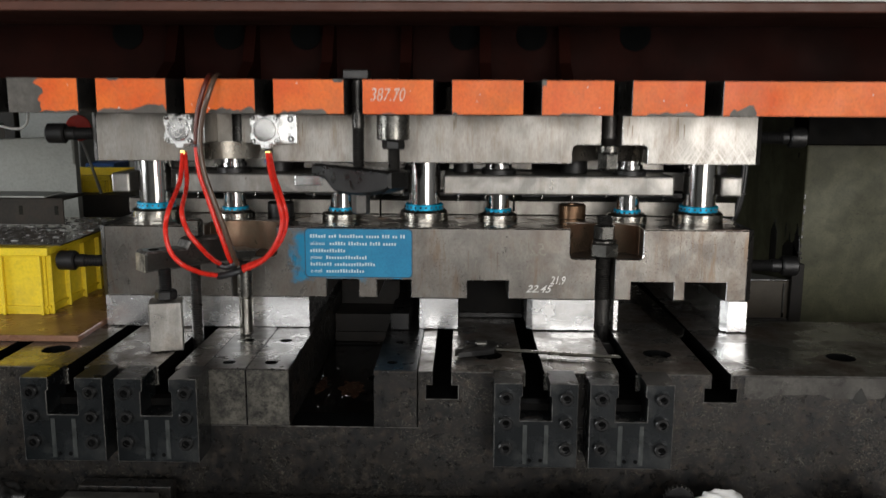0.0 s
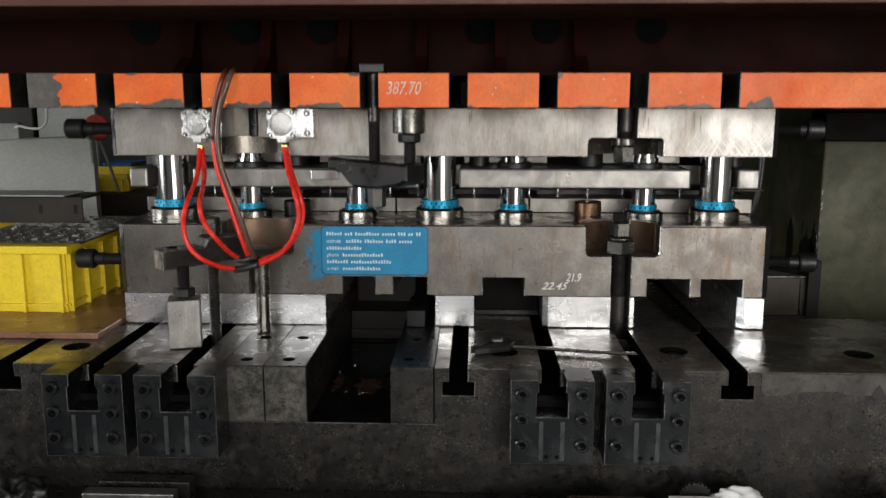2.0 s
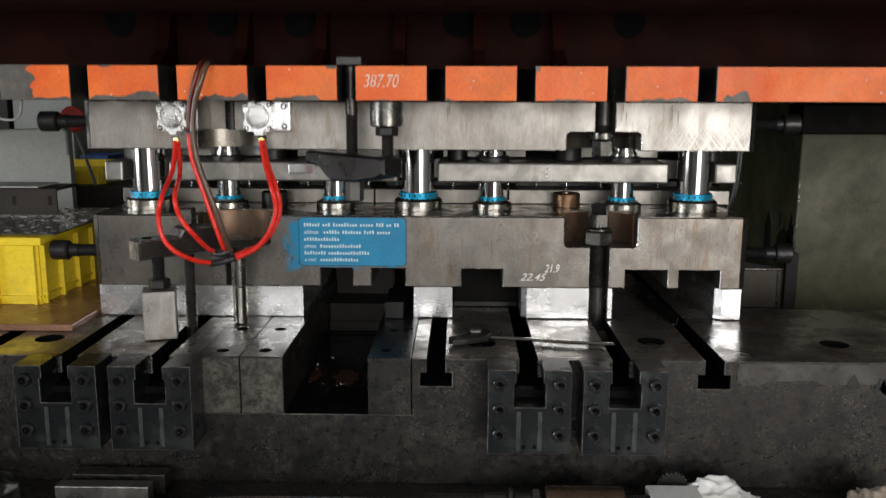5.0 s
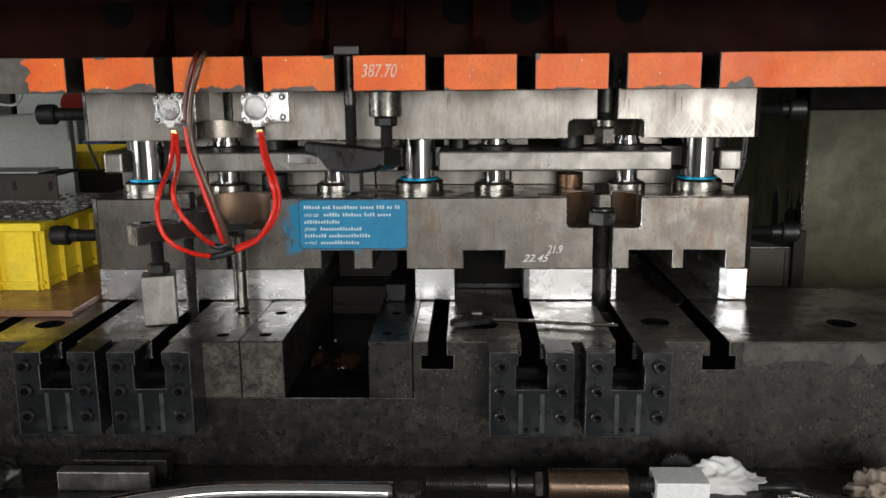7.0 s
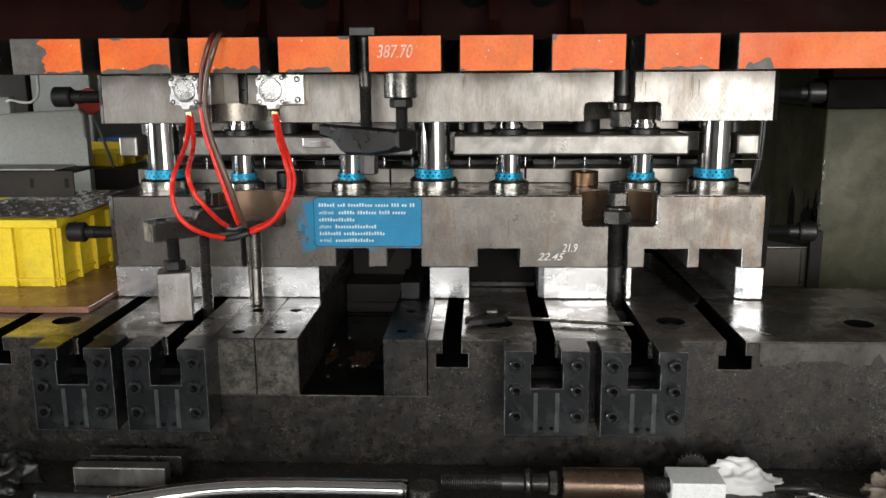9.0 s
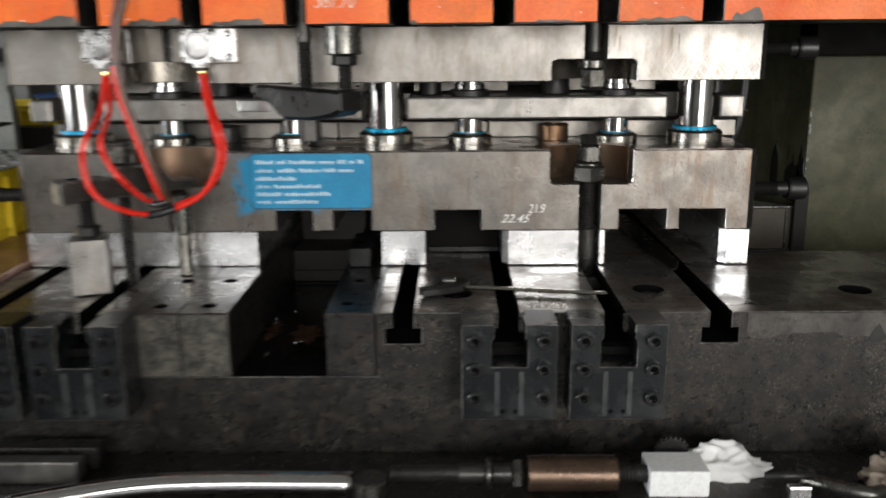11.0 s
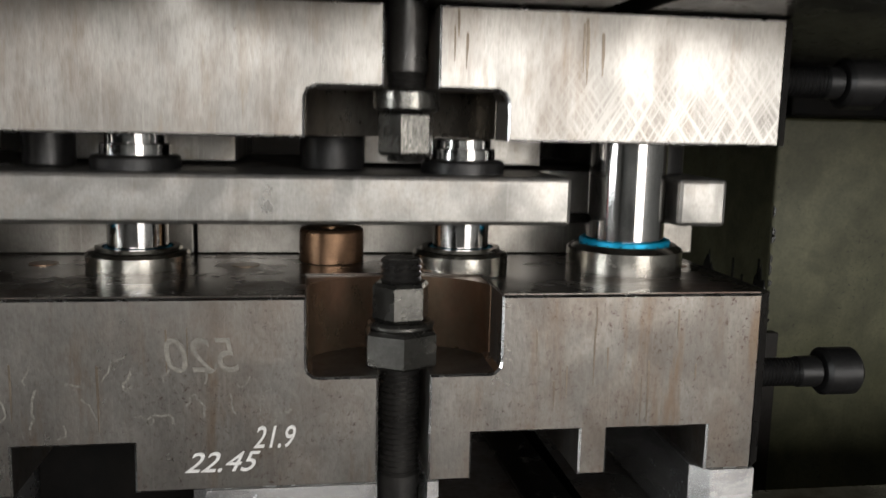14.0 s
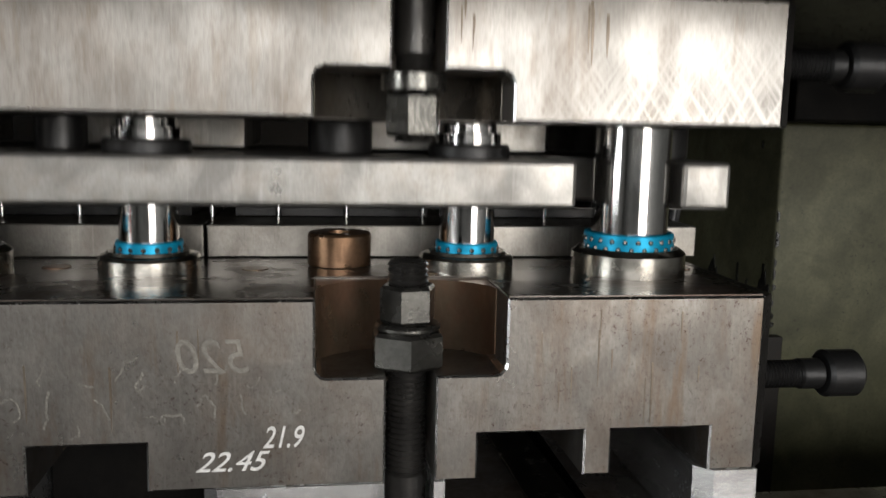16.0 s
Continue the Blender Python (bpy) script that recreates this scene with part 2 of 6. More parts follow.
# Black with hardly any sheen, for the gap box, crossbars and guide rail.
DEAD_BLACK = surf("dead_black", (0.004, 0.004, 0.004), (0.009, 0.008, 0.007), 20, 0.0, 0.5, 0.1, 0.1, 200, spec=0.03)
OIL = surf("black_oil_run", (0.012, 0.012, 0.01), (0.022, 0.021, 0.018), 20, 0.0, 0.2, 0.05, 0.05, 200)
DRIP = surf("dried_oil_run", (0.115, 0.09, 0.066), (0.19, 0.155, 0.118), 30, 0.6, 0.4, 0.1, 0.05, 200)
CYAN = surf("cyan_ball_cage", (0.0, 0.27, 0.46), (0.0, 0.34, 0.56), 40, 0.5, 0.35, 0.05, 0.05, 200)
# The red tube's colour again, darkened for the shadow at its upper end.
SHADED_TUBE_RED = surf("shaded_red_tube", (0.075, 0.014, 0.009), (0.12, 0.022, 0.013), 30, 0.0, 0.35, 0.05, 0.02, 200)
RED_TUBE = surf("red_air_tube", (0.72, 0.022, 0.012), (0.80, 0.035, 0.02), 30, 0.0, 0.28, 0.05, 0.02, 200)
CLEAR_TUBE = surf("smoky_brown_tube", (0.075, 0.042, 0.028), (0.12, 0.075, 0.052), 30, 0.0, 0.2, 0.05, 0.02, 200)
BLACK_PLASTIC = surf("black_plastic", (0.012, 0.012, 0.013), (0.022, 0.022, 0.023), 30, 0.0, 0.35, 0.1, 0.05, 200)
BRASS = surf("brass_fitting", (0.62, 0.42, 0.14), (0.7, 0.5, 0.2), 40, 1.0, 0.25, 0.08, 0.05, 300)
ALUMINIUM = surf("bright_aluminium", (0.80, 0.80, 0.79), (0.88, 0.88, 0.87), 30, 0.7, 0.28, 0.08, 0.08, 400)
BLUE_PAINT = surf("blue_spray_paint", (0.0, 0.185, 0.36), (0.005, 0.235, 0.43), 25, 0.0, 0.42, 0.1, 0.08, 300)

PALE_INK = surf("pale_stencil_ink", (0.50, 0.66, 0.72), (0.62, 0.76, 0.80), 60, 0.0, 0.6, 0.05, 0.05, 300)
BLUE_EDGE = surf("dark_blue_edge", (0.01, 0.06, 0.11), (0.03, 0.09, 0.14), 60, 0.2, 0.45, 0.05, 0.05, 300)
FAINT = surf("rubbed_out_chalk", (0.17, 0.158, 0.135), (0.27, 0.25, 0.215), 60, 0.5, 0.45, 0.05, 0.2, 500, (1, 1, 1), ((0.15, 0.138, 0.12), 0.4, 90), soft=0.8)
CHALK = surf("white_chalk", (0.62, 0.60, 0.57), (0.78, 0.76, 0.73), 120, 0.0, 0.85, 0.05, 0.2, 500)
WORN_CHALK = surf("rubbed_white_chalk", (0.66, 0.42, 0.32), (0.80, 0.70, 0.62), 150, 0.0, 0.85, 0.05, 0.2, 500, (1, 1, 1), ((0.72, 0.14, 0.03), 0.3, 120), soft=0.9)
YELLOW = surf("yellow_crate_plastic", (0.72, 0.52, 0.012), (0.82, 0.62, 0.03), 10, 0.0, 0.4, 0.1, 0.08, 200, (1, 1, 1), ((0.33, 0.24, 0.04), 0.14, 12))
BOARD = surf("oily_brown_board", (0.20, 0.095, 0.055), (0.32, 0.17, 0.105), 10, 0.2, 0.3, 0.1, 0.12, 150, (1, 1, 1), ((0.07, 0.04, 0.028), 0.28, 14))
GREY_PAINT = surf("pale_grey_cabinet_paint", (0.25, 0.255, 0.232), (0.32, 0.325, 0.30), 4, 0.0, 0.4, 0.1, 0.04, 150, (1, 1, 1), ((0.2, 0.2, 0.175), 0.2, 6))
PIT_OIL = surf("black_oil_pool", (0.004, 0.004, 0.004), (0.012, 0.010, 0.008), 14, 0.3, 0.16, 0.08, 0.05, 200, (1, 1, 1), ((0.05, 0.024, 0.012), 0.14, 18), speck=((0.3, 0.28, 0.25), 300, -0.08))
PIT_RUST = surf("oily_rust_patch", (0.05, 0.022, 0.012), (0.09, 0.042, 0.022), 40, 0.2, 0.3, 0.1, 0.1, 200)
BRACKET_BROWN = surf("brown_bracket_paint", (0.045, 0.036, 0.024), (0.07, 0.056, 0.036), 12, 0.1, 0.4, 0.1, 0.1, 200, (1, 1, 1), ((0.03, 0.02, 0.014), 0.25, 14))
SHEET = surf("galvanised_sheet", (0.42, 0.42, 0.41), (0.56, 0.56, 0.55), 9, 0.8, 0.3, 0.1, 0.05, 200)
WHITE = surf("white_paint", (0.74, 0.74, 0.72), (0.82, 0.82, 0.8), 5, 0.0, 0.5, 0.1, 0.05, 200)
CLOTH = surf("white_cotton_rag", (0.70, 0.69, 0.66), (0.80, 0.79, 0.77), 20, 0.0, 0.9, 0.05, 0.4, 900)
GLOVE = surf("greasy_black_leather", (0.005, 0.005, 0.005), (0.014, 0.0135, 0.012), 30, 0.0, 0.38, 0.1, 0.3, 500)
YARN = surf("soiled_knitted_cotton", (0.20, 0.155, 0.115), (0.36, 0.30, 0.24), 40, 0.0, 0.9, 0.05, 0.6, 500)
CONCRETE = surf("workshop_concrete", (0.17, 0.165, 0.155), (0.27, 0.26, 0.245), 2, 0.0, 0.5, 0.1, 0.2, 120, (1, 1, 1), ((0.1, 0.095, 0.088), 0.2, 3))
# Even tone, chosen for how much light the largely unseen walls bounce.
WALL_PAINT = surf("grey_workshop_wall_paint", (0.19, 0.19, 0.18), (0.26, 0.26, 0.245), 1.5, 0.0, 0.7, 0.1, 0.1, 80)
MACHINE_DARK = surf("dark_machine_paint", (0.016, 0.014, 0.012), (0.030, 0.025, 0.020), 5, 0.0, 0.5, 0.1, 0.1, 150, (1, 1, 1), ((0.05, 0.03, 0.02), 0.1, 12), spec=0.2)
SIGNAL_RED = surf("red_machine_paint", (0.5, 0.03, 0.02), (0.56, 0.05, 0.03), 12, 0.0, 0.4, 0.1, 0.05, 200)
BLUE_BIN = surf("blue_plastic_bin", (0.01, 0.06, 0.22), (0.015, 0.08, 0.28), 12, 0.0, 0.4, 0.1, 0.05, 200)



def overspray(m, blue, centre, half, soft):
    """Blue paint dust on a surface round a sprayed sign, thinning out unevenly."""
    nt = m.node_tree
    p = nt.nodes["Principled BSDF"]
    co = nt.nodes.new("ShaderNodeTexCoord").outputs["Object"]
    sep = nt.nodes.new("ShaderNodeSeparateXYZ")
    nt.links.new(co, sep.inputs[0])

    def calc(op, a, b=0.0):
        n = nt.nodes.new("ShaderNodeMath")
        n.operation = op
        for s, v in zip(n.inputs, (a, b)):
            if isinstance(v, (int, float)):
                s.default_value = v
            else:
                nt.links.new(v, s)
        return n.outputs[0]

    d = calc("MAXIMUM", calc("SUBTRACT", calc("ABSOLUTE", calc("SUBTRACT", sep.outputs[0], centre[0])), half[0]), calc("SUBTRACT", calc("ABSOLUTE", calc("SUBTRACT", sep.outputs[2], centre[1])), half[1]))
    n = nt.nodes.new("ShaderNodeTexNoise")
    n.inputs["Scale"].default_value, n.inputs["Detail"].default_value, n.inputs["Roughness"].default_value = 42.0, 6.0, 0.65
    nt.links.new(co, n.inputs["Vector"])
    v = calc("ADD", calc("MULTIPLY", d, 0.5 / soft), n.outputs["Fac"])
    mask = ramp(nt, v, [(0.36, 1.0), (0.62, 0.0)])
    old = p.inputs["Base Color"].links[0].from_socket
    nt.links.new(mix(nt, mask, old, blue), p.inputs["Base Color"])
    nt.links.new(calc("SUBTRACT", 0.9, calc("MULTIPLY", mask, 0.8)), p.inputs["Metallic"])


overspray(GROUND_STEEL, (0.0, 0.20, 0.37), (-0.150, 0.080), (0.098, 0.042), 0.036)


# ---- building helpers ----
def box(bm, x0, x1, y0, y1, z0, z1, bevel=0.0, turn=None):
    """A block between two corners; bevel rounds its edges; turn: degrees about z through its middle."""
    m = Matrix.Translation(((x0 + x1) / 2, (y0 + y1) / 2, (z0 + z1) / 2))
    if turn:
        m = m @ pose(0, 0, 0, 0, 0, turn)
    vs = bmesh.ops.create_cube(bm, size=1.0, matrix=m @ Matrix.Diagonal((x1 - x0, y1 - y0, z1 - z0, 1)))["verts"]
    if bevel:
        es = {e for v in vs for e in v.link_edges}
        bmesh.ops.bevel(bm, geom=list(es), offset=bevel, segments=2, affect="EDGES", profile=0.5)
    return bm


def prism(bm, pts, lo, hi, axis="y", bevel=0.0, far=True):
    """A profile drawn out along an axis: points are (x, z) for y, (y, z) for x and (x, y) for z."""
    def put(p, d):
        return {"y": (p[0], d, p[1]), "x": (d, p[0], p[1]), "z": (p[0], p[1], d)}[axis]
    a = [bm.verts.new(put(p, lo)) for p in pts]
    b = [bm.verts.new(put(p, hi)) for p in pts]
    n = len(pts)
    fs = [bm.faces.new(a), bm.faces.new(b[::-1])]
    fs += [bm.faces.new((a[i], b[i], b[(i + 1) % n], a[(i + 1) % n])) for i in range(n)]
    bmesh.ops.recalc_face_normals(bm, faces=fs)
    if bevel:
        es = {e for f in fs[:1] for e in f.edges} | ({e for f in fs[1:2] for e in f.edges} if far else set())
        bmesh.ops.bevel(bm, geom=list(es), offset=bevel, segments=1, affect="EDGES")
    return bm


def lathe(bm, profile, base, axis="z", n=32):
    """A turned shape: profile of (radius, height) from one end to the other, closed at both ends."""
    base = Vector(base)
    turn = {"z": Matrix.Identity(3), "x": Matrix(((0, 0, 1), (0, 1, 0), (-1, 0, 0))), "y": Matrix(((1, 0, 0), (0, 0, 1), (0, -1, 0)))}[axis]
    def ring(r, h):
        return [bm.verts.new(base + turn @ Vector((r * math.cos(2 * math.pi * i / n), r * math.sin(2 * math.pi * i / n), h))) for i in range(n)]
    fs, last, way = [], None, None
    first = ring(*profile[0])
    p = first
    for (r0, h0), (r1, h1) in zip(profile, profile[1:]):
        d = Vector((r1 - r0, h1 - h0, 0))
        if way is not None and n > 8 and d.length and way.length and d.angle(way) > 0.45:
            p = ring(r0, h0)
        q = ring(r1, h1)
        for i in range(n):
            f = bm.faces.new((p[i], p[(i + 1) % n], q[(i + 1) % n], q[i]))
            f.smooth = n > 8
            fs.append(f)
        p, way = q, d
    a, b = (ring(*profile[0]), ring(*profile[-1])) if n > 8 else (first, p)
    caps = [bm.faces.new(a[::-1]), bm.faces.new(b)]
    # outward sides: heights that rise turn the sides outwards as built, heights that fall turn them inwards
    if profile[-1][1] < profile[0][1] or (profile[-1][1] == profile[0][1] and profile[-1][0] > profile[0][0]):
        bmesh.ops.reverse_faces(bm, faces=fs + caps)
    return bm


def rod(bm, r, z0, z1, x, y, axis="z", n=28, chamfer=0.002):
    """An upright or lying bar with chamfered ends; for axis x or y, z0 and z1 run along that axis and x, y are the other two."""
    c = min(chamfer, r * 0.4)
    base = {"z": (x, y, 0), "x": (0, x, y), "y": (x, 0, y)}[axis]
    return lathe(bm, [(r - c, z0), (r, z0 + c), (r, z1 - c), (r - c, z1)], base, axis, n)


def thread(bm, r, z0, z1, x, y, axis="z", pitch=0.0032):
    """A threaded length as a row of ridges."""
    k = max(2, int((z1 - z0) / pitch))
    prof = []
    for i in range(k):
        a = z0 + (z1 - z0) * i / k
        prof += [(r * 0.88, a), (r, a + pitch * 0.5)]
    prof.append((r * 0.88, z1))
    base = {"z": (x, y, 0), "x": (0, x, y), "y": (x, 0, y)}[axis]
    return lathe(bm, prof, base, axis, 20)


def tube(bm, pts, r, n=10, steps=10):
    """A smooth round tube through points."""
    pts = [Vector(p) for p in pts]
    ext = [2 * pts[0] - pts[1], *pts, 2 * pts[-1] - pts[-2]]
    line = []
    for i in range(1, len(ext) - 2):
        p0, p1, p2, p3 = ext[i - 1 : i + 3]
        for s in range(steps):
            t = s / steps
            line.append(0.5 * ((2 * p1) + (p2 - p0) * t + (2 * p0 - 5 * p1 + 4 * p2 - p3) * t * t + (3 * p1 - p0 - 3 * p2 + p3) * t ** 3))
    line.append(pts[-1])
    rings, side = [], None
    for i, p in enumerate(line):
        d = (line[min(i + 1, len(line) - 1)] - line[max(i - 1, 0)]).normalized()
        side = (side - d * side.dot(d)).normalized() if side else d.orthogonal().normalized()
        up = d.cross(side)
        rr = r(i / (len(line) - 1)) if callable(r) else r
        rings.append([bm.verts.new(p + rr * (math.cos(2 * math.pi * k / n) * side + math.sin(2 * math.pi * k / n) * up)) for k in range(n)])
    fs = []
    for p, q in zip(rings, rings[1:]):
        for k in range(n):
            f = bm.faces.new((p[k], p[(k + 1) % n], q[(k + 1) % n], q[k]))
            f.smooth = True
            fs.append(f)
    fs += [bm.faces.new(rings[0][::-1]), bm.faces.new(rings[-1])]
    bmesh.ops.recalc_face_normals(bm, faces=fs)
    return bm


def B():
    return bmesh.new()


def mesh_of(name, bm, material):
    me = bpy.data.meshes.new(name)
    bm.to_mesh(me)
    bm.free()
    me.materials.append(material)
    return me


def thing(name, base, label, category, group="", kind=""):
    ob = new(name)
    ob.empty_display_size = 0.02
    ob.location = base
    return tagged(ob, label, category, group, kind)


def part(name, bm, material, parent, label=""):
    """Links a bmesh drawn in world places as one mesh under a thing or a part."""
    top = parent
    while top.parent:
        top = top.parent
    me = mesh_of(name, bm, material)
    me.transform(Matrix.Translation(-top.location))
    ob = new(name, me)
    ob.parent = parent
    return tagged(ob, label)


def repaint(ob, material, test):
    """Gives the faces that pass the test a second material."""
    me = ob.data
    me.materials.append(material)
    k = len(me.materials) - 1
    for p in me.polygons:
        if test(p.normal, p.area):
            p.material_index = k
    return ob


def worn_edges(ob, material=None):
    """The narrow chamfers of a part, rubbed bright."""
    return repaint(ob, material or EDGE, lambda n, a: max(abs(n.x), abs(n.y), abs(n.z)) < 0.93 and a < 0.004)


def solid(name, bm, material, label, category, group="", kind=""):
    """A top-level thing of one mesh, with its origin at its base."""
    me = mesh_of(name, bm, material)
    lo = Vector([min(v.co[i] for v in me.vertices) for i in range(3)])
    hi = Vector([max(v.co[i] for v in me.vertices) for i in range(3)])
    base = Vector(((lo.x + hi.x) / 2, (lo.y + hi.y) / 2, lo.z))
    me.transform(Matrix.Translation(-base))
    ob = new(name, me)
    ob.location = base
    return tagged(ob, label, category, group, kind)


def lettering(name, text, size, place, material, parent, rx=90, slant=0.0, width=1.0, thick=0.0):
    """Writing on an upright face that looks towards -y."""
    cu = bpy.data.curves.new(name, "FONT")
    cu.body, cu.size, cu.shear, cu.extrude, cu.offset = text, size, slant, 0.0004, thick
    tmp = bpy.data.objects.new(name, cu)
    scene.collection.objects.link(tmp)
    bpy.context.view_layer.update()
    me = bpy.data.meshes.new_from_object(tmp.evaluated_get(bpy.context.evaluated_depsgraph_get()))
    bpy.data.objects.remove(tmp)
    me.transform(pose(*place, rx, 0, 0) @ Matrix.Diagonal((width, 1, 1, 1)))
    top = parent
    while top.parent:
        top = top.parent
    me.transform(Matrix.Translation(-top.location))
    me.materials.clear()
    me.materials.append(material)
    ob = new(name, me)
    ob.parent = parent
    return ob


# ---- the room ----
BED_Z = 0.80
SHOE_Y0, SHOE_Y1 = 1.85, 2.32


# Closed room, largely out of view, added to carry the lamps and their bounce.
def room():
    tagged(solid("floor", box(B(), -5, 5, -5, 6, -0.1, 0), CONCRETE, "", ""), "stained grey concrete workshop floor", "floor", kind="structure")
    # the wall behind the viewer, with a long window and an open gate
    bm = B()
    box(bm, -5, -2.62, -5.2, -5, 0, 5)
    box(bm, -2.62, 1.02, -5.2, -5, 0, 1.38)
    box(bm, -2.62, 1.02, -5.2, -5, 3.12, 5)
    box(bm, 1.02, 1.38, -5.2, -5, 0, 5)
    box(bm, 1.38, 4.72, -5.2, -5, 3.32, 5)
    box(bm, 4.72, 5, -5.2, -5, 0, 5)
    solid("wall_south", bm, WALL_PAINT, "plain painted workshop wall with a window and a gate", "wall", kind="structure")
    solid("wall_north", box(B(), -5.2, 5.2, 6, 6.2, 0, 5), WALL_PAINT, "plain pale workshop wall", "wall", kind="structure")
    solid("wall_east", box(B(), 5, 5.2, -5.2, 6, 0, 5), WALL_PAINT, "plain pale workshop wall", "wall", kind="structure")
    bm = B()
    box(bm, -5.2, -5, -5.2, -1.8, 0, 5)
    box(bm, -5.2, -5, 0.6, 2.0, 0, 5)
    # The opening from y 2.0 to 3.4 is made for the rear fill lamp.
    box(bm, -5.2, -5, 2.0, 3.4, 0, 0.9)
    box(bm, -5.2, -5, 2.0, 3.4, 2.1, 5)
    box(bm, -5.2, -5, 3.4, 6, 0, 5)
    box(bm, -5.2, -5, -1.8, 0.6, 0, 0.7)
    box(bm, -5.2, -5, -1.8, 0.6, 2.5, 5)
    solid("wall_west", bm, WALL_PAINT, "pale workshop wall with two window openings", "wall", kind="structure")
    solid("ceiling", box(B(), -5.2, 5.2, -5.2, 6.2, 5, 5.2), WALL_PAINT, "pale workshop ceiling", "ceiling", kind="structure")


room()

# ---- the press: bed, bolster, columns ----
PITCH = 0.15
SLOTS = (-0.7850, -0.6315, -0.4815, -0.0315, 0.1185, 0.2685, 0.4180)


def slot_outline(x, top=BED_Z, half=0.0152, neck=0.0235, wide=0.026, deep=0.0465):
    """The T of a slot, as (x, z), from its left lip to its right."""
    return [(x - half, top), (x - half, top - neck), (x - wide, top - neck), (x - wide, top - deep), (x + wide, top - deep), (x + wide, top - neck), (x + half, top - neck), (x + half, top)]


def drill(ob, holes, depth, top):
    """Bores blind holes (x, y, radius) into the upper face of a part of a thing."""
    box_of = [v.co + top.location for v in ob.data.vertices]
    x0, x1 = min(v.x for v in box_of), max(v.x for v in box_of)
    y0, y1 = min(v.y for v in box_of), max(v.y for v in box_of)
    bm = B()
    for x, y, r in holes:
        if x0 < x < x1 and y0 < y < y1:
            lathe(bm, [(r - 0.0015, BED_Z - depth), (r, BED_Z - depth + 0.001), (r, BED_Z - 0.001), (r + 0.003, BED_Z + 0.003)], (x, y, 0), n=24)
    if not bm.verts:
        return bm.free()
    bmesh.ops.remove_doubles(bm, verts=bm.verts, dist=0.0001)
    bmesh.ops.recalc_face_normals(bm, faces=bm.faces)
    # Bored walls and bottoms take the near-black, painting the shade in the holes.
    if ob.data.materials[-1] is not RECESS_SHADE:
        ob.data.materials.append(RECESS_SHADE)
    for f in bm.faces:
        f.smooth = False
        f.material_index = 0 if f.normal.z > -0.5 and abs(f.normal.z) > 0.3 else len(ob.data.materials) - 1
    me = mesh_of("bore", bm, ob.data.materials[0])
    for m in list(ob.data.materials)[1:]:
        me.materials.append(m)
    me.transform(Matrix.Translation(-top.location))
    tool = bpy.data.objects.new("bore", me)
    scene.collection.objects.link(tool)
    cut = ob.modifiers.new("bore", "BOOLEAN")
    cut.object, cut.operation, cut.solver = tool, "DIFFERENCE", "EXACT"
    tool.matrix_world = Matrix.Translation(top.location)
    bpy.context.view_layer.update()
    whole = bpy.data.meshes.new_from_object(ob.evaluated_get(bpy.context.evaluated_depsgraph_get()))
    ob.modifiers.remove(cut)
    bpy.data.objects.remove(tool)
    ob.data = whole


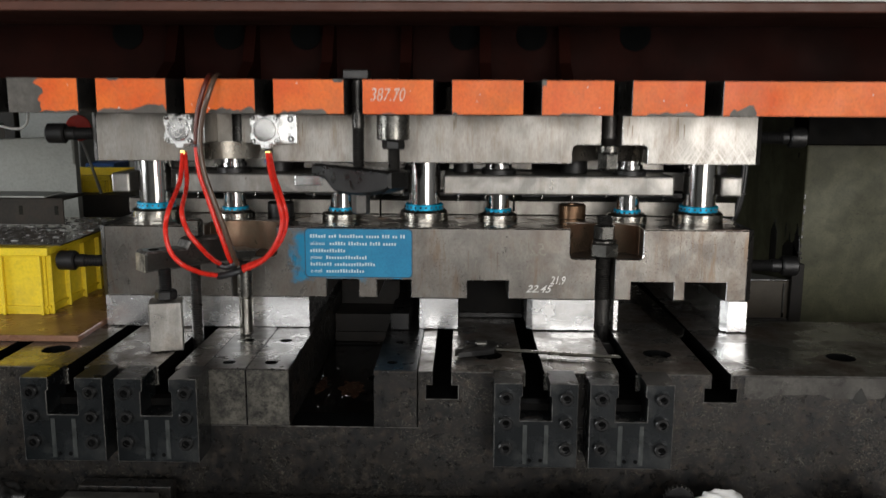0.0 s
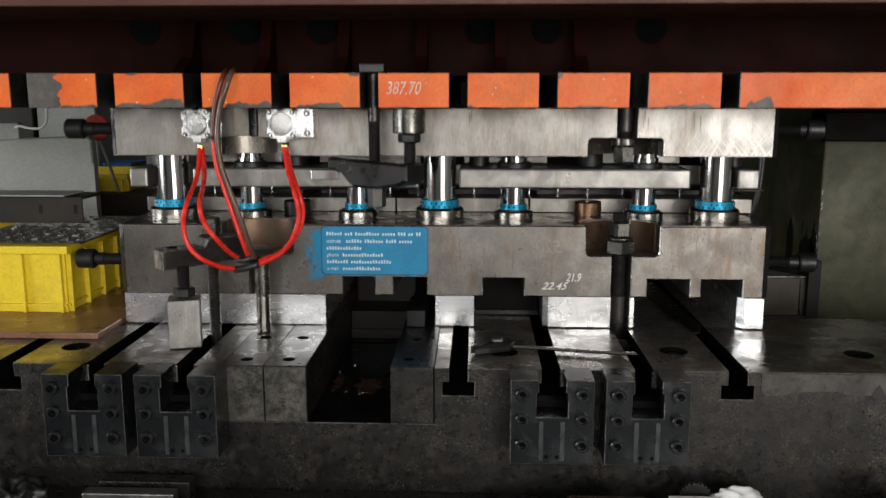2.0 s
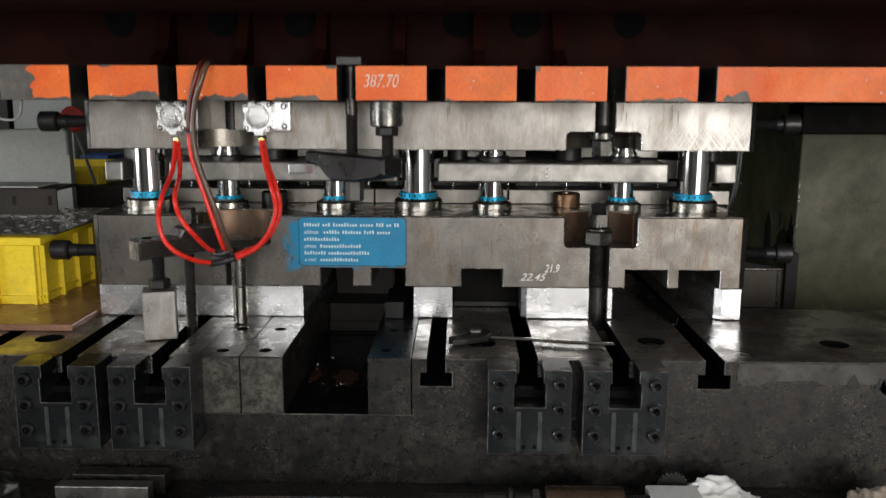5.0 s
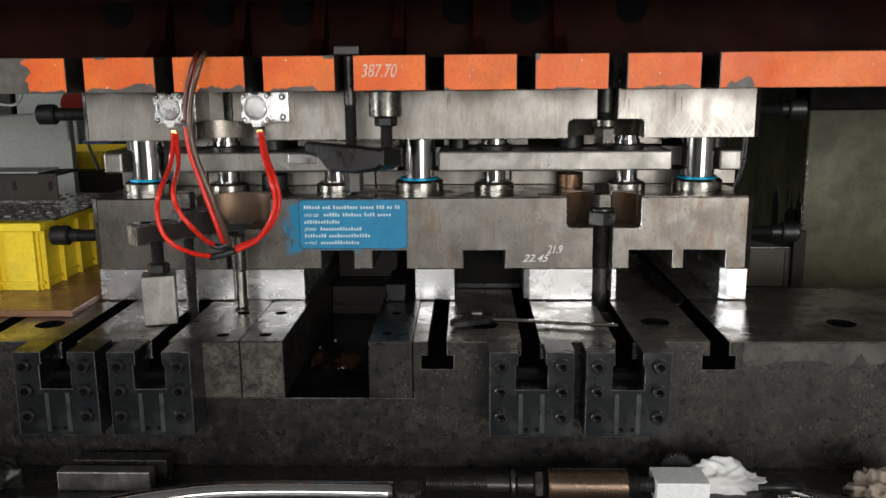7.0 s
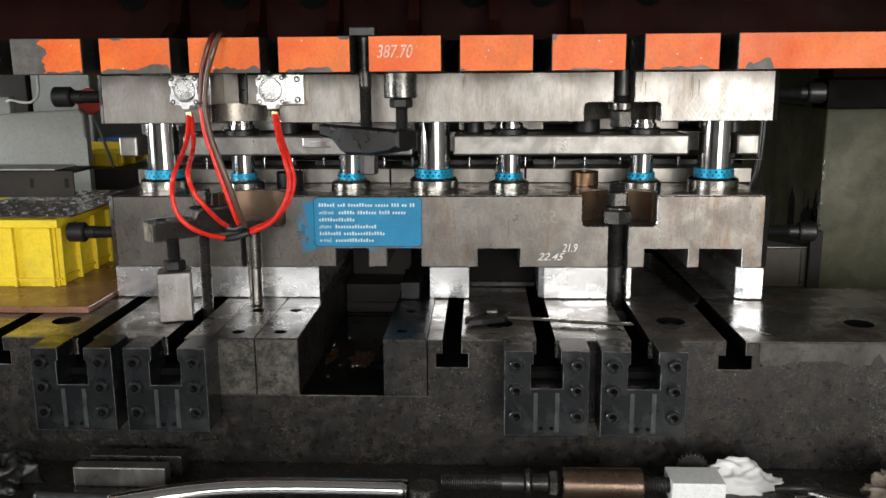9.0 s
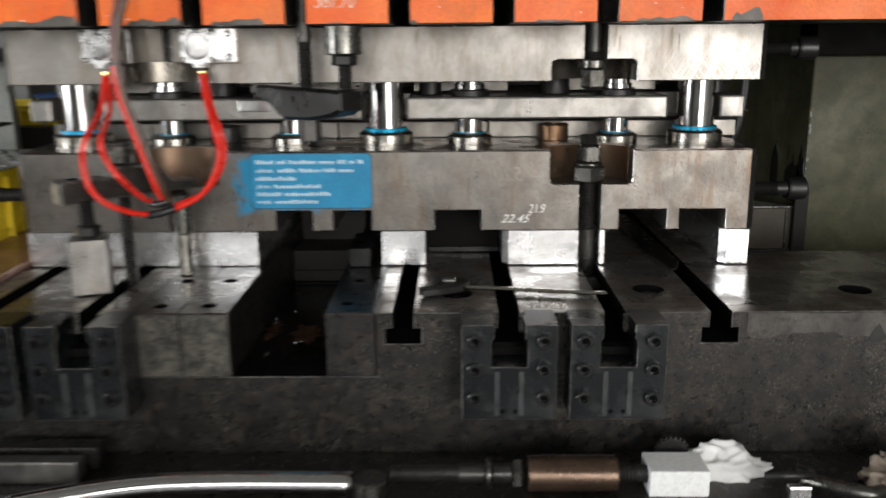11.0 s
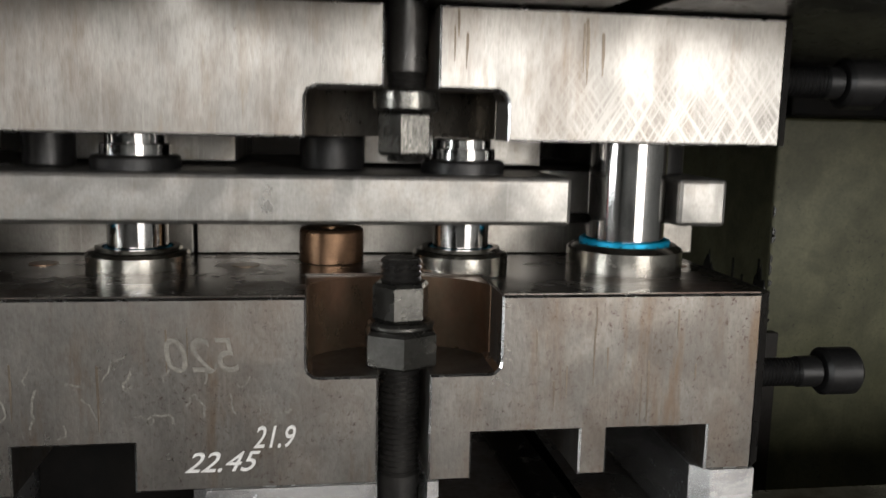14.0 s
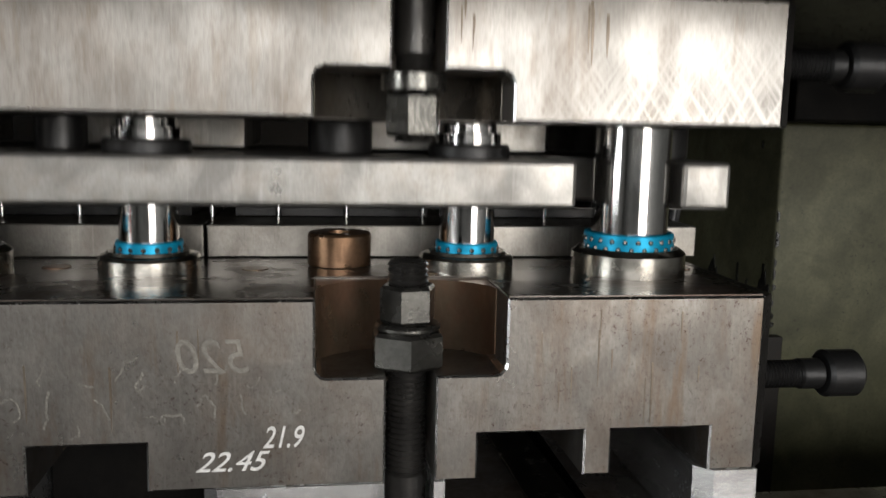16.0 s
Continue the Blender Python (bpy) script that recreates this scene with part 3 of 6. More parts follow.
def press_bed():
    bed = thing("press_bed", (0, 2.0, 0.0), "dark oiled steel press bed with T-slots and a pit", "press bed")
    low = 0.704
    # the slotted table: a front rail with the outline of all slots and the plates behind it
    def outline(x0, x1, slots, base):
        pts = [(x0, base), (x0, BED_Z)]
        for q in slots:
            pts += slot_outline(q)
        return pts + [(x1, BED_Z), (x1, base)]
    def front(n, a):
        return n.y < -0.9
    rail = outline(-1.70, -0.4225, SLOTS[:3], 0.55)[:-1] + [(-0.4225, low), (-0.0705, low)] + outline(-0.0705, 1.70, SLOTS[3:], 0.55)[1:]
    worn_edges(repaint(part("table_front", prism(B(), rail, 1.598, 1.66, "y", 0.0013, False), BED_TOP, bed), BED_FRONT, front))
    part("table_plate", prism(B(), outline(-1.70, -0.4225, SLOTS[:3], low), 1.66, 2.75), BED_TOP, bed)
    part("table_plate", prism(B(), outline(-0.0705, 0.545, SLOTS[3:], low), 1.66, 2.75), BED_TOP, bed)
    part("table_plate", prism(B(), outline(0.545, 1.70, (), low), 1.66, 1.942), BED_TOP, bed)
    # Slot walls and floors go near-black, the shade inside them painted on.
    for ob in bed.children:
        ob.data.materials.append(RECESS_SHADE)
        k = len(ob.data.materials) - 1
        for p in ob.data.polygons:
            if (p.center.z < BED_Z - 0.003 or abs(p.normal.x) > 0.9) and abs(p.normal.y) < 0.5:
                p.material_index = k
    # loose filler bars on both sides of the pit
    for x0, x1, mat in ((-0.4215, -0.3515, WORN_BLOCK), (-0.3505, -0.2805, WORN_BLOCK), (-0.1425, -0.0720, BED_FRONT)):
        bm = B()
        box(bm, x0, x1, 1.5965, 2.3, low + 0.0005, BED_Z, 0.0012)
        # The body is dark to carry the pit's shade; the end plate has its own steel.
        bar = part("filler_bar", bm, BED_FRONT, bed, "filler bar with a corroded end" if mat is WORN_BLOCK else "")
        part("bar_end", box(B(), x0 + 0.0012, x1 - 0.0012, 1.5957, 1.5968, low + 0.002, BED_Z - 0.0012), mat, bar)
        part("ground_top", box(B(), x0 + 0.001, x1 - 0.001, 1.598, 2.299, BED_Z + 0.0002, BED_Z + 0.0012), BAR_TOP if mat is WORN_BLOCK else FORGED, bar)
    screws = [(-0.386, 1.630, 0.0092), (-0.387, 1.762, 0.0092), (-0.316, 1.632, 0.0092), (-0.318, 1.762, 0.0092), (-0.115, 1.64, 0.0075), (-0.11, 1.76, 0.0075)]
    lifts = [(x, y, 0.0235) for x, y in ((-0.708, 1.695), (0.339, 1.710), (0.651, 1.702), (0.045, 1.69), (0.95, 1.70))]
    for ob in bed.children_recursive:
        if ob.name.startswith("table_plate"):
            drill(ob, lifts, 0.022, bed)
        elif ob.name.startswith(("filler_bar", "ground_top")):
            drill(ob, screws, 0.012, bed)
    for x, y, r in lifts:
        part("lifting_screw", lathe(B(), [(0.0155, BED_Z - 0.0218), (0.0155, BED_Z - 0.0085), (0.0145, BED_Z - 0.007), (0.0085, BED_Z - 0.007), (0.0080, BED_Z - 0.015)], (x, y, 0), n=20), NUT, bed, "worn screw sunk in a lifting hole")
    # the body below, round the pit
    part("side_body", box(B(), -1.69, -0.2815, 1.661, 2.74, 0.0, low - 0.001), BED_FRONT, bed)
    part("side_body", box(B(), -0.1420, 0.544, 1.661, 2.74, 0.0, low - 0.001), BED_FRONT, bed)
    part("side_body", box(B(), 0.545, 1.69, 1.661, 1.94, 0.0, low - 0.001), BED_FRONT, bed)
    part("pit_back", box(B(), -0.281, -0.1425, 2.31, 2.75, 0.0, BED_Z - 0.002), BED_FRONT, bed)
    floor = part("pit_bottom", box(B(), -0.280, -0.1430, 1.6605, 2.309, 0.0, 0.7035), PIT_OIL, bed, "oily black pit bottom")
    random.seed(21)
    for cx, cy, rx, ry in ((-0.203, 1.785, 0.026, 0.055), (-0.262, 1.80, 0.010, 0.05)):
        ring = [(cx + rx * math.cos(2 * math.pi * i / 26) * random.uniform(0.6, 1.1), cy + ry * math.sin(2 * math.pi * i / 26) * random.uniform(0.6, 1.1)) for i in range(26)]
        part("rust_patch", prism(B(), ring, 0.7036, 0.7042, "z"), PIT_RUST, floor, "brown rust showing through oil")
    part("pit_hole", lathe(B(), [(0.0165, 0), (0.0165, 0.0012), (0.0135, 0.0014), (0.0130, 0.0008)], (-0.162, 1.846, 0.7036), n=24), RECESS_SHADE, floor)
    part("pit_hole", lathe(B(), [(0.0055, 0), (0.0055, 0.0012)], (-0.176, 1.752, 0.7036), n=16), RECESS_SHADE, floor)
    for i in range(12):
        x, y, r = random.uniform(-0.27, -0.155), random.uniform(1.67, 1.95), random.uniform(0.0004, 0.0009)
        part("metal_chip", prism(B(), [(x - r, y - r), (x + r * 1.4, y - r * 0.5), (x + r * 0.5, y + r)], 0.7036, 0.7036 + r, "z"), POLISHED, floor)
    part("pit_step", box(B(), -0.2795, -0.1435, 2.095, 2.195, 0.7037, 0.767, 0.002), MACHINE_DARK, bed, "dark steel step at the end of the pit")
    part("step_lip", box(B(), -0.279, -0.144, 2.088, 2.0945, 0.711, 0.728, 0.001), MACHINE_DARK, bed)
    part("pit_plate", box(B(), -0.2795, -0.1435, 2.20, 2.295, 0.7037, 0.8605, 0.002), MACHINE_DARK, bed, "dark steel plate behind the pit")
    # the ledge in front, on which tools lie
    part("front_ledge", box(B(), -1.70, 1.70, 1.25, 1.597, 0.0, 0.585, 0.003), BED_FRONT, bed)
    # scuffed lip: rubbed paler along the edge, with dark oil blots hanging over it
    random.seed(5)
    line, z = [], 0.765
    for i in range(110):
        x = 0.455 + 1.2 * i / 109
        z = min(0.772, max(0.752, z + random.choice((-1, 0, 0, 1)) * random.uniform(0.001, 0.005)))
        line.append((x, z))
    lip = part("scuffed_edge", prism(B(), [(0.455, 0.7975)] + line + [(1.655, 0.7975)], 1.5968, 1.5985), SCUFFED, bed, "scuffed bare lip of the bed")
    x = 0.64
    while x < 1.3:
        w, top, low = random.uniform(0.006, 0.022), random.uniform(0.772, 0.795), random.uniform(0.742, 0.756)
        blot = [(x - w * 0.5, low)]
        for j in range(9):
            u = j / 8
            blot.append((x - w + 2 * w * u, low + (top - low) * (0.25 + 0.75 * math.sin(math.pi * u)) * random.uniform(0.75, 1.1)))
        blot.append((x + w * 0.5, low))
        part("oil_blot", prism(B(), blot, 1.5962, 1.5975), OIL, lip, "dark oil blot over the lip")
        x += w * 1.3 + random.uniform(0.0, 0.03)
    return bed


press_bed()
solid("stop_block", box(B(), -0.136, -0.100, 1.84, 1.96, BED_Z + 0.0015, 0.834, 0.002), FORGED, "small black steel stop block on the filler bar", "steel block")


def socket_screw(bm, x, y, z, r=0.0108, h=0.009):
    """A cap screw whose head looks towards -y, with a hexagon socket."""
    return lathe(bm, [(r * 0.98, 0.002), (r, 0), (r, -h + 0.001), (r - 0.0012, -h), (r * 0.56, -h), (r * 0.54, -h + 0.006)], (x, y, z), "y", 24)


def slot_clip(cx):
    """A slot end stop with six screws, bolted to the bed's front over a T-slot."""
    x0, x1, z0, z1, y0 = cx - 0.0645, cx + 0.0645, 0.668, 0.8045, 1.530
    ob = thing("slot_stop", (cx, 1.564, z0), "blued steel slot stop with six cap screws on the bed", "slot stop", "slot stops on the bed")
    pts = [(x0, z0), (x1, z0), (x1, z1), (cx + 0.021, z1), (cx + 0.021, z1 - 0.020), (cx + 0.0245, z1 - 0.022), (cx + 0.0245, 0.7445), (cx - 0.0245, 0.7445), (cx - 0.0245, z1 - 0.022), (cx - 0.021, z1 - 0.020), (cx - 0.021, z1), (x0, z1)]
    worn_edges(part("body", prism(B(), pts, y0, 1.5975, "y", 0.0009), CLIP_STEEL, ob))
    part("crossbar", box(B(), cx - 0.0243, cx + 0.0243, 1.574, 1.5973, 0.7447, 0.757, 0.001), DEAD_BLACK, ob)
    for side in (-1, 1):
        part("slot_lip", box(B(), cx + side * 0.0205 - 0.004, cx + side * 0.0205 + 0.004, 1.5915, 1.5972, 0.772, 0.7995, 0.0015), NUT, ob, "worn bright lip")
        for i, z in enumerate((0.783, 0.7425, 0.7015)):
            s = part("cap_screw", socket_screw(B(), cx + side * 0.0465, y0 - 0.0002, z), CAP_SCREW, ob)
            part("socket", lathe(B(), [(0.0052, -0.0035), (0.0052, -0.003)], (cx + side * 0.0465, y0 - 0.0002, z), "y", 6), RECESS_SHADE, s)
        part("rub_mark", box(B(), cx + side * 0.0165 - 0.0032, cx + side * 0.0165 + 0.0032, y0 - 0.0008, y0 + 0.001, z0 + 0.006, 0.738), WORN_STRIPE, ob, "pale rubbed stripe")
        part("pin_hole", lathe(B(), [(0.0034, 0.001), (0.0032, -0.0008)], (cx + side * 0.0085, y0, z0 + 0.012), "y", 14), RECESS_SHADE, ob)
    return ob


for cx in (-0.6235, -0.4755, 0.1155, 0.2625):
    slot_clip(cx)


def press_column():
    """An upright of the press frame beside the die."""
    ob = thing("press_column", (0.95, 2.6, 0), "olive-grey painted steel press column with oil runs", "press column")
    part("housing", box(B(), 0.828, 1.172, 2.36, 3.0, 0.0, 1.132, 0.004), OLIVE, ob)
    part("upright", box(B(), 0.828, 1.06, 2.39, 3.0, 1.133, 3.0, 0.004), OLIVE, ob)
    random.seed(8)
    for ya, yb, za, zb in ((2.518, 2.562, 0.80, 0.922), (2.372, 2.472, 0.80, 0.893), (2.362, 2.40, 0.80, 0.925)):
        n = 14
        pts = [(yb, za), (ya, za)]
        for j in range(n + 1):
            y = ya + (yb - ya) * j / n
            pts.append((y, za + (zb - za) * (0.72 + 0.28 * math.sin(math.pi * j / n)) * random.uniform(0.86, 1.04)))
        part("oil_stain", prism(B(), pts, 0.8265, 0.8285, "x"), OIL, ob, "dark stain where the paint has gone")
    for y, z, h in ((2.459, 0.925, 0.036), (2.43, 0.905, 0.03), (2.385, 0.935, 0.03), (2.41, 1.108, 0.012)):
        part("oil_run", prism(B(), [(y - 0.002, z), (y - 0.0015, z - h), (y + 0.0015, z - h), (y + 0.002, z)], 0.8265, 0.8285, "x"), OIL, ob, "thin dark run")
    for i in range(12):
        z, w, h = 1.0 - 0.019 * i + random.uniform(-0.006, 0.006), random.uniform(0.003, 0.006), random.uniform(0.004, 0.009)
        part("paint_chip", prism(B(), [(0.829, z + h), (0.829 + w, z + h * 0.4), (0.829 + w * 0.8, z - h * 0.5), (0.829, z - h)], 2.3588, 2.3605), OIL, ob, "dark chip along the edge")
    part("guide_rail", box(B(), 0.79, 1.08, 2.27, 2.359, 1.133, 1.20, 0.003), DEAD_BLACK, ob, "dark guide rail")
    part("rail_cap", box(B(), 0.80, 1.09, 2.275, 2.359, 1.201, 1.235, 0.003), SHADED_RED, ob, "rust-red cap of the rail")
    for x in (0.85, 0.91, 1.0):
        part("rail_stud", rod(B(), 0.011, 1.235, 1.30, x, 2.32), STUD, ob)
    br = part("bracket", prism(B(), [(0.63, 2.335), (0.8275, 2.335), (0.8275, 2.36), (0.63, 2.50)], 0.0, 0.80, "z", 0.002), BRACKET_BROWN, ob, "brown painted bracket with a pale top")
    # The top gets a pale metal for the light it reflects upwards.
    part("top_plate", prism(B(), [(0.63, 2.333), (0.80, 2.333), (0.655, 2.50), (0.63, 2.50)], 0.8005, 0.804, "z", 0.001), SHEET, br, "top plate, pale with the light it reflects")
    part("frame_post", box(B(), 0.797, 0.8265, 2.318, 2.3345, 0.0, 0.845, 0.002), MACHINE_DARK, br)
    part("frame_post", box(B(), 0.784, 0.788, 2.331, 2.3345, 0.70, 0.795, 0.0008), NUT, br, "thin bright seam")
    part("frame_sill", box(B(), 0.63, 0.7965, 2.318, 2.3345, 0.64, 0.708, 0.002), MACHINE_DARK, br)
    return ob


press_column()
far = solid("far_machine", box(B(), 1.20, 2.6, 2.35, 2.9, 0, 1.13, 0.01), MACHINE_DARK, "dark machine body with chipped paint beyond the column", "machine")
random.seed(14)
for cx, cz, rx, rz in ((1.242, 1.0, 0.030, 0.05), (1.232, 0.895, 0.020, 0.03), (1.33, 0.93, 0.05, 0.04)):
    ring = [(cx + rx * math.cos(2 * math.pi * i / 18) * random.uniform(0.6, 1.1), cz + rz * math.sin(2 * math.pi * i / 18) * random.uniform(0.6, 1.1)) for i in range(18)]
    part("paint_remnant", prism(B(), ring, 2.3485, 2.3515), OLIVE, far, "olive paint left on the dark body")
for pts in (((0.60, 2.35, 1.25), (0.615, 2.33, 1.10), (0.60, 2.34, 0.98), (0.575, 2.36, 0.90)), ((0.66, 2.33, 1.30), (0.665, 2.32, 1.12), (0.655, 2.32, 0.98), (0.615, 2.33, 0.90)), ((0.672, 2.35, 1.30), (0.678, 2.34, 1.12), (0.667, 2.34, 0.98), (0.63, 2.36, 0.90))):
    solid("cable", tube(B(), pts, 0.006, 8), BLACK_PLASTIC, "black cable hanging beside the column", "cable", "cables at the column")


# ---- the moving slide ----
RAM_A, RAM_T, RAM_T0 = 0.015, 0.592, 0.138


def press_slide():
    ob = thing("press_slide", (0, 2.2, 1.206), "orange and oxide-red press slide with T-slots and chipped paint", "press slide")
    z0, z1, y0 = 1.206, 1.2645, 1.72
    edges = [-1.70]
    k = [-0.7855 + PITCH * i for i in range(9)]
    for s in k:
        edges += [s - 0.0148, s + 0.0148]
    edges.append(1.70)
    random.seed(3)
    for i in range(0, len(edges), 2):
        a, b = edges[i], edges[i + 1]
        pts = [(a, z0), (a, z1), (b, z1), (b, z0)]
        # Bodies are dark, so that the slots between the bars show black.
        bar = part("slide_bar", prism(B(), pts, y0, 2.75, "y", 0.0012), STUD, ob, "dark steel bar with an orange painted front")
        part("painted_front", box(B(), a + 0.0012, b - 0.0012, y0 - 0.0006, y0 + 0.001, z0 + 0.0012, z1 - 0.0012), ORANGE, bar, "chipped orange paint")
        # bare metal where the paint has flaked along the lower edge
        def flake(xa, xb, hmax, top=False):
            n = max(5, int((xb - xa) / 0.006))
            line = []
            h = hmax * 0.6
            for j in range(n + 1):
                h = min(hmax, max(hmax * 0.25, h + random.uniform(-0.35, 0.35) * hmax * 0.6))
                line.append((xa + (xb - xa) * j / n, h * (0.3 if j in (0, n) else 1.0)))
            if top:
                poly = [(xa, z1 - 0.0006)] + [(x, z1 - 0.0006 - h) for x, h in line] + [(xb, z1 - 0.0006)]
            else:
                poly = [(xa, z0 + 0.0006)] + [(x, z0 + 0.0006 + h) for x, h in line] + [(xb, z0 + 0.0006)]
            part("bare_patch", prism(B(), poly, y0 - 0.0012, y0 + 0.0005), BARE, bar, "bare grey metal where paint flaked")
        c = (a + b) / 2
        if -0.75 < c < -0.66:
            edge = [(a + 0.055 + 0.012 * math.sin(j * 0.9) * (j / 14) + random.uniform(-0.003, 0.003), z0 + 0.0006 + (z1 - z0 - 0.0012) * j / 14) for j in range(15)]
            part("bare_patch", prism(B(), [(a + 0.001, z0 + 0.0006)] + edge + [(a + 0.001, z1 - 0.0006)], y0 - 0.0012, y0 + 0.0005), BARE, bar, "bare grey metal where paint flaked")
            flake(a + 0.055, b - 0.001, 0.007)
        elif -0.6 < c < -0.5:
            flake(a + 0.001, b - 0.001, 0.015)
            flake(a + 0.02, a + 0.04, 0.004, True)
        elif -0.45 < c < -0.36:
            flake(a + 0.04, b - 0.001, 0.018)
        elif -0.3 < c < -0.2:
            flake(a + 0.012, a + 0.09, 0.011)
            flake(b - 0.02, b - 0.001, 0.006, True)
        elif -0.15 < c < -0.06:
            flake(a + 0.03, a + 0.06, 0.004)
        elif 0.15 < c < 0.25:
            flake(a + 0.03, a + 0.09, 0.006)
            flake(a + 0.0006, a + 0.008, 0.02, True)
        elif 0.3 < c < 0.4:
            flake(a + 0.025, b - 0.012, 0.012)
        elif c > 0.45:
            flake(a + 0.012, a + 0.056, 0.019)
        elif c > 0.0:
            flake(a + 0.001, a + 0.010, 0.007)
        # small chips
        for j in range(2):
            x, z = random.uniform(a + 0.01, min(b, a + 0.3) - 0.01), random.uniform(z0 + 0.006, z1 - 0.006)
            r = random.uniform(0.0006, 0.0016)
            part("paint_chip", prism(B(), [(x - r, z - r), (x + r * 1.5, z - r * 0.7), (x + r, z + r), (x - r * 0.6, z + r * 0.8)], y0 - 0.0011, y0 + 0.0005), CHALK, bar)
    # the ribbed body above, set back from the bars, its recess shade in the paint
    part("web_plate", box(B(), -1.70, 1.70, 1.98, 2.02, z1 + 0.001, 1.60), SHADED_RED, ob, "oxide-red web plate, darkened for its recess")
    part("bar_backing", box(B(), -1.70, 1.70, 2.02, 2.75, z1 + 0.001, 1.34), SHADED_RED, ob)
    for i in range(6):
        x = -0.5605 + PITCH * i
        part("rib", prism(B(), [(1.86, z1 + 0.001), (1.98, z1 + 0.001), (1.98, 1.371), (1.955, 1.371), (1.92, 1.30)], x - 0.0105, x + 0.0105, "x"), SHADED_RED, ob)
    # Bores are thin black discs standing in for the dark inside of holes.
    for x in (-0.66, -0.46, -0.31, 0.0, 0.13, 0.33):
        part("bore", lathe(B(), [(0.030, 0.0), (0.030, -0.002), (0.027, -0.002)], (x, 1.98, 1.355), "y", 24), RECESS_SHADE, ob, "round bore, its dark depth painted as a black disc")
    part("front_lip", box(B(), -1.70, 1.70, 1.70, 1.98, 1.372, 1.388, 0.002), LIP_RED, ob)
    part("cover_plate", box(B(), -1.70, 1.70, 1.695, 1.98, 1.3895, 1.60, 0.002), WHITE, ob, "white painted cover plate")
    lettering("chalk_number", "387.70", 0.030, (-0.158, y0 - 0.0014, 1.229), WORN_CHALK, ob, slant=0.25, width=0.72, thick=0.0)
    return ob


slide = press_slide()


# ---- the die ----
LOWER_TOP = 0.996
SMALL_POSTS = (-0.458, -0.243, 0.070, 0.327)


def shoe_steel_face(bm, pieces, y0, y1, bevel=0.0015):
    for pts in pieces:
        prism(bm, pts, y0, y1, "y", bevel)
    return bm


def hollow(xa, xb, yb, z0, z1):
    """The milled, rounded back of a clamp pocket: a block with an arched bite."""
    c, hw, d = (xa + xb) / 2, (xb - xa) / 2, 0.045
    arc = [(c + hw * math.cos(a), yb - 0.003 - d + d * math.sin(a)) for a in [math.pi * i / 28 for i in range(29)]]
    bm = prism(B(), [(xa, yb), (xb, yb)] + arc, z0, z1, "z")
    for f in bm.faces:
        f.smooth = abs(f.normal.z) < 0.5 and f.normal.y < 0.5 and f.calc_center_median().y < yb - 0.002
    for e in bm.edges:
        e.smooth = all(f.smooth for f in e.link_faces)
    return bm


